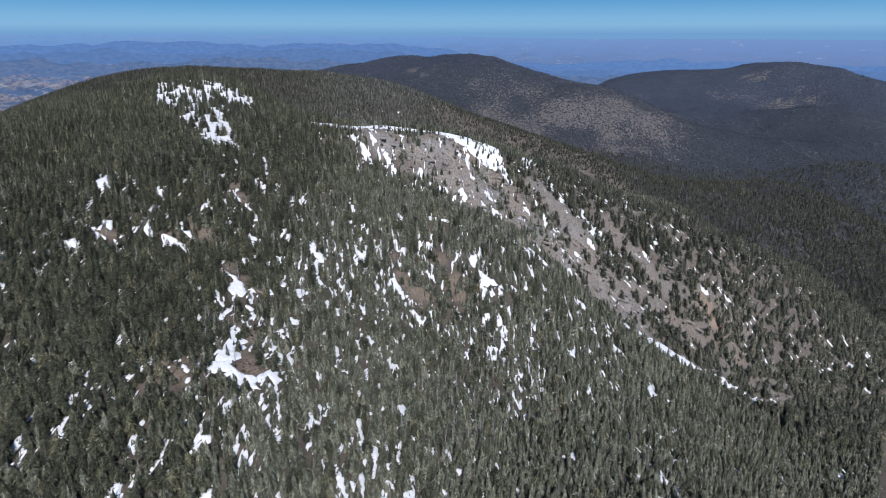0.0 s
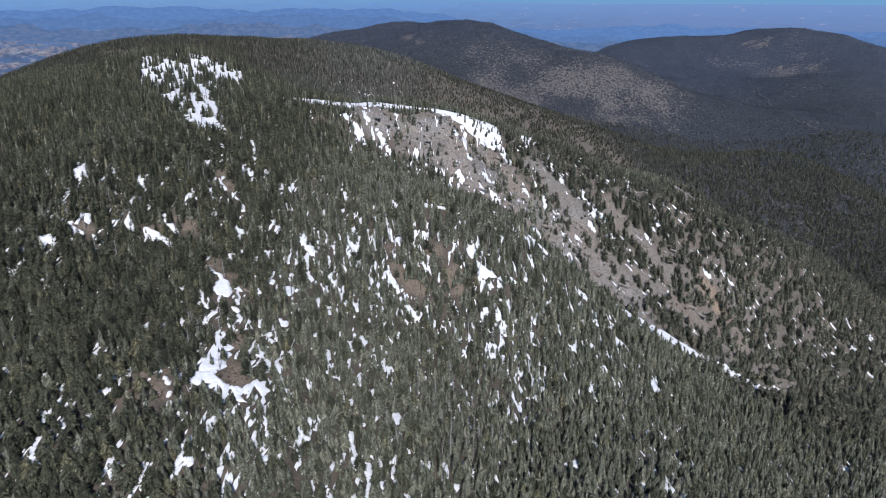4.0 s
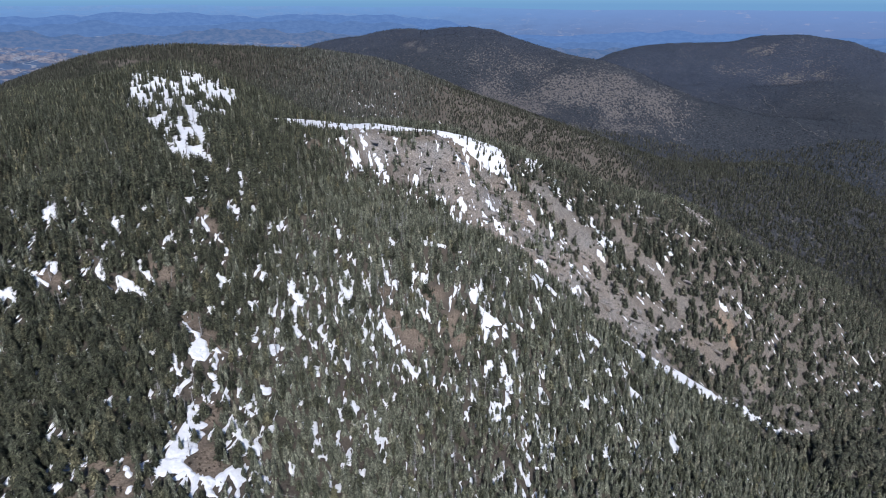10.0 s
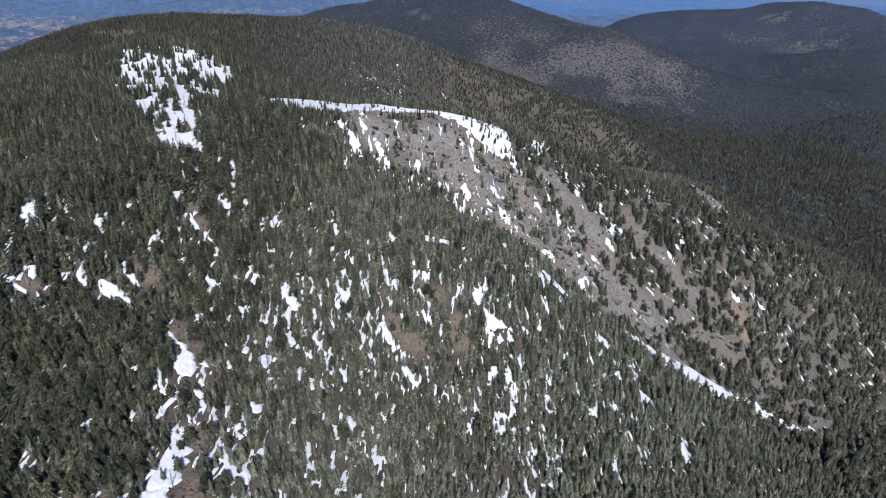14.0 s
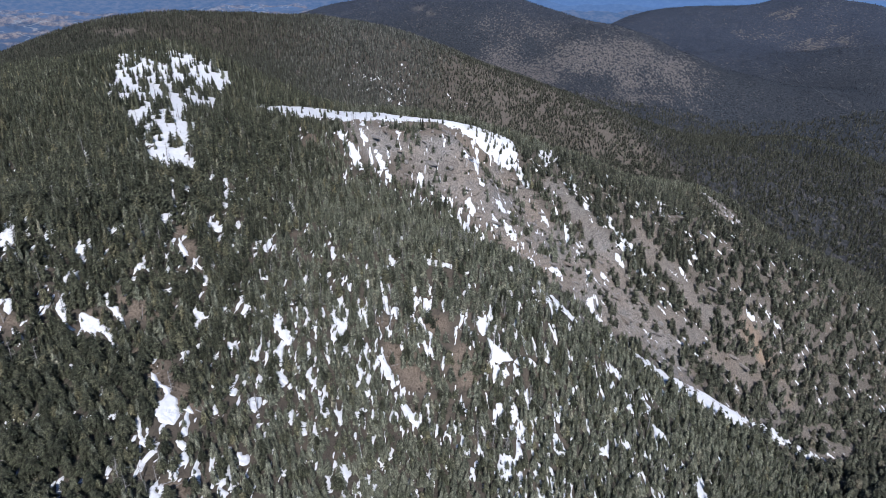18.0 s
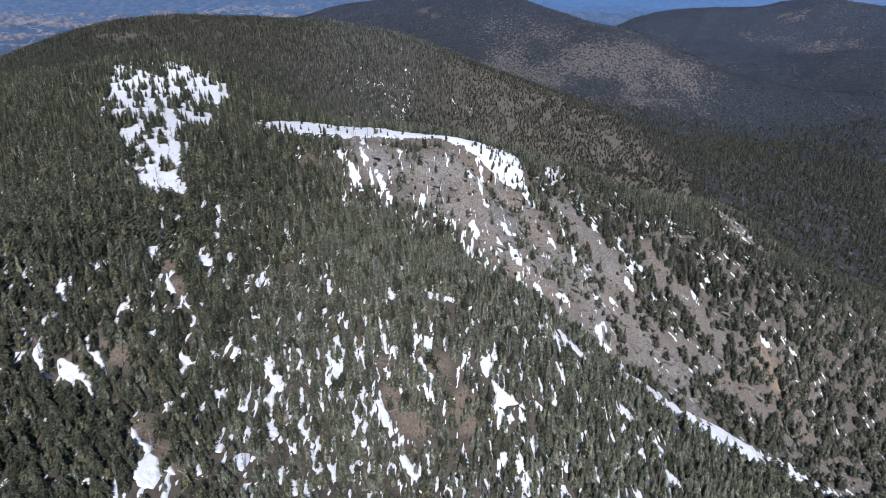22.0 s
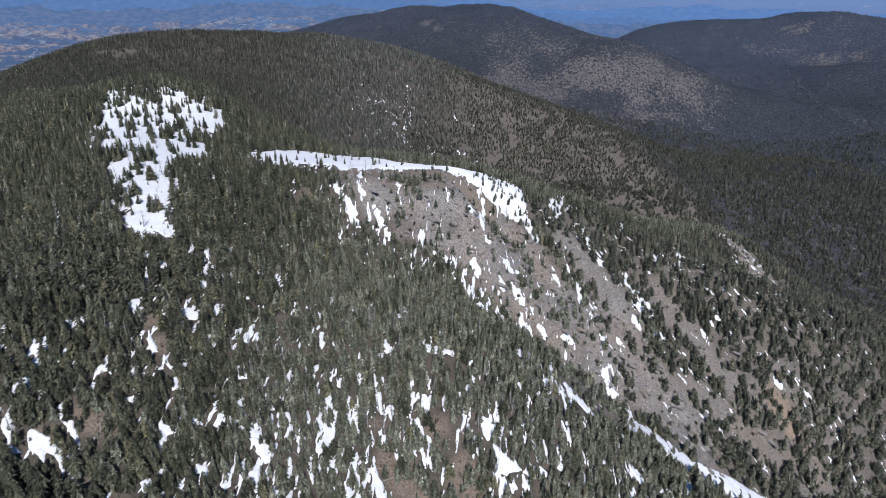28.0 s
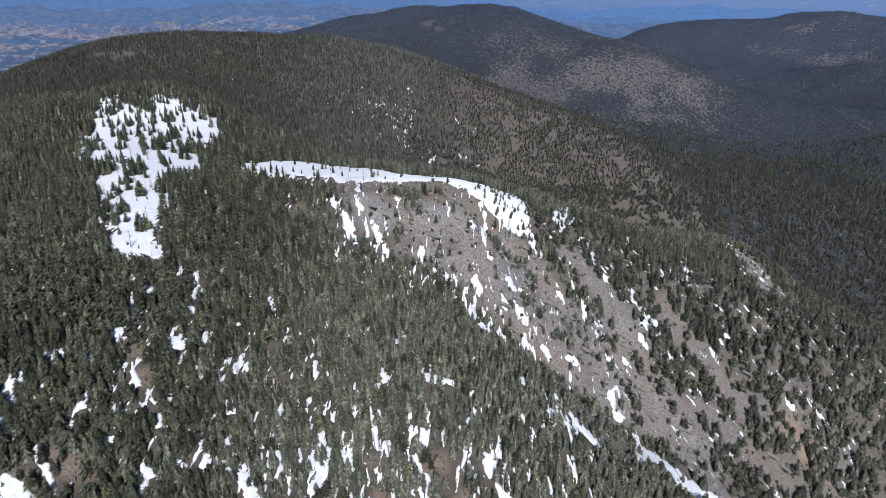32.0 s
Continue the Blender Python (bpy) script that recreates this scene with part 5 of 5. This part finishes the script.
def part(name, me, parent, label=""):
    ob = new(name, me)
    ob.parent = parent
    if label:
        tagged(ob, label)
    return ob


def single_form(name, form, mat):
    return mesh_of(name, form[0], form[1], [mat], tint=np.zeros(len(form[0])))


x, y, rs = scatter(-720, 720, 185, 1010, 2.2, woods, seed=21)
high = rs.uniform(4.8, 9.0, len(x)) * (1 - 0.25 * on_snow(x, y) * (1 - ramp(-x, 150, 200))) * (1 + 0.2 * ramp(-x, 95, 165)) * (1 + 0.2 * ramp(y, 400, 460)) * (1 + 0.12 * inside(x, y, EAST_FACE, 20)) * (1 + 0.35 * ramp(x, 140, 155) * ramp(y, 455, 470) * (1 - ramp(y, 505, 512))) * (0.8 + 0.4 * swell(x, y, 60, 2, 3.0)) * (1 + 0.1 * ramp(-x, 100, 190) * ramp(y, 580, 680))
pine = is_pine(x, y, rs)
order = np.hypot(x + 40, y - 130)
single = np.zeros(len(x), bool)
single[np.argsort(order)[:300]] = True
close, next_up, top = y < 325, (y >= 325) & (y < 450), (y > 620) & (inside(x, y, EAST_FACE, 5) < 0.5)
dry_face = inside(x, y, EAST_FACE, 5) > 0.5
for name, forms, sel, mats, words in (
    ("fir_forest", FIRS, ~single & close & ~pine, [FIR, BARK], "dense dark green fir forest on the steep slope"),
    ("pine_forest", PINES, ~single & close & pine, [PINE, BARK], "olive green pine trees mixed through the slope forest"),
    ("upper_fir_forest", FIRM, next_up & ~single & ~pine, [FIR, BARK], "green firs crowding the slope below the clearing"),
    ("upper_pine_forest", STOUT, next_up & ~single & pine, [PINE, BARK], "olive pines standing among firs and snow scraps"),
    ("middle_fir_forest", SLIM, ~close & ~next_up & ~top & ~pine, [FIR, BARK], "grey-green firs on the middle slope"),
    ("middle_pine_forest", BROAD, ~close & ~next_up & ~top & pine & ~dry_face, [PINE, BARK], "olive pines on the middle slope"),
    ("crest_fir_forest", CRESTED, top & ~pine & (y < 790), [FIR, BARK], "dark firs on the upper slope and crest"),
    ("crest_pine_forest", CRESTED, top & pine & (y < 790), [PINE, BARK], "olive pines on the upper slope and knoll"),
    ("rear_fir_forest", LESSER, top & ~pine & (y >= 790), [FIR, BARK], "dark firs behind the crest"),
    ("rear_pine_forest", LESSER, top & pine & (y >= 790), [PINE, BARK], "olive pines behind the knoll"),
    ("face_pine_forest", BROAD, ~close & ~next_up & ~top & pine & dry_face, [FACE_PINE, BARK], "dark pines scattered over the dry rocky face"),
):
    tagged(new(name, grove(name, forms, x[sel], y[sel], high[sel], rs, mats, forms is not LESSER)), words, "forest", kind="stuff")

fx, fy, rs2 = scatter(-260, 260, -110, 185, 2.8, lambda x, y: 0.055 * (0.5 + 0.5 * ramp(swell(x, y, 22, 3, 12.0), 0.15, 0.45)), 9.0, seed=24)
tagged(new("lower_fir_forest", grove("lower_fir_forest", TINY, fx, fy, rs2.uniform(6, 11, len(fx)), rs2, [FIR, BARK])), "fir forest on the lower slope", "forest", kind="stuff")

fir_meshes = [single_form("fir_crown", f, FIR) for f in FIRS]
pine_meshes = [single_form("pine_crown", f, PINE) for f in PINES]
trunk_mesh = mesh_of("trunk", STEM[0], STEM[1], [BARK])
for k in np.where(single)[0]:
    kind = "pine" if pine[k] else "fir"
    tree = tagged(new(f"{kind}_tree"), "broad olive green pine tree standing in the slope forest" if pine[k] else "narrow dark green fir tree standing in the slope forest", "tree", f"{kind} trees of the near slope")
    tree.empty_display_size = 0.5
    s = high[k]
    tree.matrix_world = Matrix.LocRotScale((x[k], y[k], float(ground_at(x[k], y[k])) - 0.3), Euler((0, 0, rs.uniform(0, 6.28))), (s * rs.uniform(0.9, 1.2),) * 2 + (s,))
    part("trunk", trunk_mesh, tree)
    part("crown", pine_meshes[rs.randint(9)] if pine[k] else fir_meshes[rs.randint(10)], tree)

x, y, rs = scatter(-300, 330, 190, 700, 5.0, lambda x, y: (0.0016 + 0.02 * ramp(x, -140, -100) * (1 - ramp(x, 20, 60)) * (1 - ramp(y, 480, 560)) * ramp(swell(x, y, 26, 2, 91.0), 0.55, 0.7)) * (1 - inside(x, y, EAST_FACE, 10)) * ramp(swell(x, y, 70, 2, 40.0), 0.35, 0.6), seed=5)
snag_meshes = [mesh_of("dead_stem", f[0], f[1], [GREY_WOOD]) for f in SNAGS]
for k in range(len(x)):
    snag = tagged(new("dead_tree", snag_meshes[rs.randint(6)]), "bare grey dead tree standing among living firs", "dead tree", "dead trees on the slope")
    s = rs.uniform(8, 13.5)
    snag.matrix_world = Matrix.LocRotScale((x[k], y[k], float(ground_at(x[k], y[k])) - 0.3), Euler((rs.uniform(-0.08, 0.08), rs.uniform(-0.08, 0.08), rs.uniform(0, 6.28))), (s * 1.3, s * 1.3, s))

x, y, rs = scatter(-340, 330, 185, 640, 2.6, lambda x, y: 0.05 * (1 - inside(x, y, EAST_FACE, 10)) * (1 - 0.95 * inside(x, y, SCREE, 6)) * (1 - 0.8 * ramp(clearing(x, y), 0.05, 0.3)) * (1 - 0.9 * below_snow(x, y)), seed=9)
tagged(new("young_conifers", grove("young_conifers", TINY, x, y, rs.uniform(1.6, 4.6, len(x)), rs, [FIR])), "young conifers filling the gaps of the slope forest", "bush", kind="stuff")

x, y, rs = scatter(-260, 60, 185, 660, 1.6, lambda x, y: 0.16 * ramp(clearing(x, y), 0.2, 0.7) * (0.3 + 0.9 * ramp(swell(x, y, 9, 3, 19.0), 0.4, 0.62)) * (1 - on_snow(x, y)), seed=12)
tagged(new("clearing_brush", grove("clearing_brush", BUSHES, x, y, rs.uniform(0.5, 1.7, len(x)), rs, [DRY_BRUSH])), "dry brown brush in the openings of the forest", "bush", kind="stuff")

x, y, rs = scatter(-60, 640, 400, 950, 3.0, lambda x, y: np.maximum(0.012 * inside(x, y, EAST_FACE, 10), 0.009 * inside(x, y, SCREE, 6)), seed=8)
tagged(new("scrub", grove("scrub", BUSHES, x, y, rs.uniform(1.0, 3.2, len(x)), rs, [SCRUB])), "low dark scrub bushes on the dry rocky face", "bush", kind="stuff")

for name, y0, y1, step, slim, seed, words in (("saddle", 1010, 1500, 4.8, SMALL, 31, "in the saddle behind the crest"), ("ridge", 1500, 2350, 6.0, TINY, 32, "on the next ridge")):
    x, y, rs = scatter(-1700, 1900, y0, y1, step, far_woods, 0.78, seed=seed)
    round_one = rs.rand(len(x)) < open_hill(x, y)
    west = ~round_one & ((x < -0.2 * y + rs.uniform(-160, 160, len(x))) | (x > 180 + rs.uniform(-120, 120, len(x))))
    slim_one = ~round_one & ~west
    tagged(new(f"{name}_forest", grove(f"{name}_forest", slim, x[slim_one], y[slim_one], rs.uniform(8, 13, slim_one.sum()), rs, [RIDGE_FIR])), f"grey-green conifer forest {words}", "forest", kind="stuff")
    tagged(new(f"{name}_pine_forest", grove(f"{name}_pine_forest", slim, x[west], y[west], rs.uniform(8, 13, west.sum()), rs, [HILL_PINE])), f"dark olive pine forest {words}", "forest", kind="stuff")
    tagged(new(f"{name}_scrub", grove(f"{name}_scrub", ROUND if y0 < 1200 else STUBBY, x[round_one], y[round_one], rs.uniform(5.5, 10, round_one.sum()), rs, [HILL_PINE])), f"round dark trees on dry ground {words}", "forest", kind="stuff")
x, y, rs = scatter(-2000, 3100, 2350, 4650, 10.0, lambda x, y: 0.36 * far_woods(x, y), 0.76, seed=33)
tagged(new("distant_forest", grove("distant_forest", STUBBY, x, y, rs.uniform(3.5, 7, len(x)), rs, [HAZED_FIR])), "dark forest on the distant mountains", "forest", kind="stuff")


# ---- loose rock and dead wood ----
def rock_form(rs, fine=1):
    bm = bmesh.new()
    bmesh.ops.create_icosphere(bm, subdivisions=fine, radius=1.0)
    squash = Vector((rs.uniform(0.8, 1.3), rs.uniform(0.7, 1.1), rs.uniform(0.5, 0.9)))
    for v in bm.verts:
        v.co = Vector((v.co.x * squash.x, v.co.y * squash.y, v.co.z * squash.z)) * rs.uniform(0.72, 1.2)
    me = bpy.data.meshes.new("boulder")
    bm.to_mesh(me)
    bm.free()
    me.materials.append(ROCK)
    return me


stones = [rock_form(shape, 2) for k in range(8)]
x, y, rs = scatter(-100, 300, 440, 690, 7.0, lambda x, y: 0.006 * inside(x, y, SCREE, 4), seed=44)
for k in range(min(len(x), 140)):
    s = rs.uniform(0.8, 2.6)
    rock = tagged(new("boulder", stones[rs.randint(8)]), "rough grey boulder lying on the open scree", "rock", "boulders on the scree")
    rock.matrix_world = Matrix.LocRotScale((x[k], y[k], float(ground_at(x[k], y[k])) + 0.15 * s), Euler((rs.uniform(-0.4, 0.4), rs.uniform(-0.4, 0.4), rs.uniform(0, 6.28))), (s, s, s))

# ribs of bedrock running down the scree and the dry face
x, y, rs = scatter(-60, 330, 440, 720, 8.0, lambda x, y: np.maximum(0.0045 * inside(x, y, SCREE, 4), 0.0012 * inside(x, y, EAST_FACE, 4)), seed=48)
for k in range(min(len(x), 150)):
    s = rs.uniform(1.2, 3.2)
    rib = tagged(new("rock_rib", stones[rs.randint(8)]), "low rib of grey bedrock running down the scree", "rock", "rock ribs on the scree")
    rib.matrix_world = Matrix.LocRotScale((x[k], y[k], float(ground_at(x[k], y[k])) + 0.05 * s), Euler((0, 0, math.radians(-52 + rs.uniform(-18, 18)))), (s * rs.uniform(1.5, 3.2), s * 0.7, s * 0.7))

# pale weathered outcrops along the dry crest
x, y, rs = scatter(270, 520, 740, 960, 9.0, lambda x, y: 0.016 * (1 - ramp(along(x, y, PALE_TOP), 8, 30)), seed=47)
for k in range(min(len(x), 60)):
    s = rs.uniform(1.5, 4.5)
    rock = tagged(new("outcrop", stones[rs.randint(8)]), "pale weathered rock outcrop on the dry crest", "rock", "outcrops on the crest")
    rock.matrix_world = Matrix.LocRotScale((x[k], y[k], float(ground_at(x[k], y[k])) + 0.1 * s), Euler((rs.uniform(-0.4, 0.4), rs.uniform(-0.4, 0.4), rs.uniform(0, 6.28))), (s * 1.3, s, s * 0.8))

gravel = [rock_form(shape, 1) for k in range(6)]
loose = []
for me in gravel:
    v, f = np.empty(len(me.vertices) * 3), np.empty(len(me.polygons) * 3, int)
    me.vertices.foreach_get("co", v)
    me.polygons.foreach_get("vertices", f)
    loose.append((v.reshape(-1, 3), f.reshape(-1, 3)))
x, y, rs = scatter(-100, 520, 400, 720, 3.2, lambda x, y: np.maximum(0.05 * inside(x, y, SCREE, 4), 0.012 * inside(x, y, EAST_FACE, 10)), seed=45)
tagged(new("rubble", grove("rubble", loose, x, y, rs.uniform(0.3, 1.1, len(x)), rs, [ROCK])), "grey broken rubble strewn over the scree", "rubble", kind="stuff")


def log_form(rs):
    bm = bmesh.new()
    bmesh.ops.create_cone(bm, segments=7, radius1=0.022, radius2=0.008, depth=1.0, cap_ends=True)
    for k in range(6):
        at, a = rs.uniform(-0.2, 0.45), rs.uniform(0.2, 2.9)
        bmesh.ops.create_cone(bm, segments=4, radius1=0.006, radius2=0.002, depth=0.12, cap_ends=False,
            matrix=Matrix.Translation((0.05 * math.cos(a), 0.05 * math.sin(a), at)) @ Matrix.Rotation(a, 4, "Z") @ Matrix.Rotation(1.25, 4, "Y"))
    me = bpy.data.meshes.new("fallen_log")
    bm.to_mesh(me)
    bm.free()
    me.materials.append(GREY_WOOD)
    return me


logs = [log_form(shape) for k in range(5)]
x, y, rs = scatter(-240, 160, 200, 520, 9.0, lambda x, y: 0.0011 + 0.006 * clearing(x, y), seed=46)
for k in range(min(len(x), 110)):
    s, a = rs.uniform(5, 10), rs.uniform(0, 6.28)
    dx, dy = math.cos(a) * 2, math.sin(a) * 2
    up = math.atan2(float(ground_at(x[k] + dx, y[k] + dy)) - float(ground_at(x[k] - dx, y[k] - dy)), 4.0)
    log = tagged(new("fallen_log", logs[rs.randint(5)]), "fallen grey weathered log on the forest floor", "log", "fallen logs in the forest")
    log.matrix_world = Matrix.LocRotScale((x[k], y[k], float(ground_at(x[k], y[k])) + 0.2), Euler((0, math.pi / 2 - up, a)), (s * 1.3, s * 1.3, s))

# ---- pale road through the far valley ----
stops = [(1500, 3250), (1490, 3121), (1482, 2999), (1470, 2870), (1400, 2700), (1345, 2520), (1356, 2431), (1382, 2378), (1422, 2338), (1459, 2313), (1505, 2289)]
road_v, road_f = [], []
for (ax, ay), (bx, by) in zip(stops, stops[1:]):
    for k in range(40):
        t = k / 40
        px, py = ax + (bx - ax) * t + 5 * math.sin(6.283 * t), ay + (by - ay) * t
        for side in (-0.8, 0.8):
            road_v.append((px + side, py, float(ground_at(px + side, py)) + 3.0))
road_f = [(2 * k, 2 * k + 1, 2 * k + 3, 2 * k + 2) for k in range(len(road_v) // 2 - 1)]
tagged(new("road", mesh_of("road", road_v, road_f, [ROAD])), "pale unpaved road winding along the valley floor", "road", kind="structure")
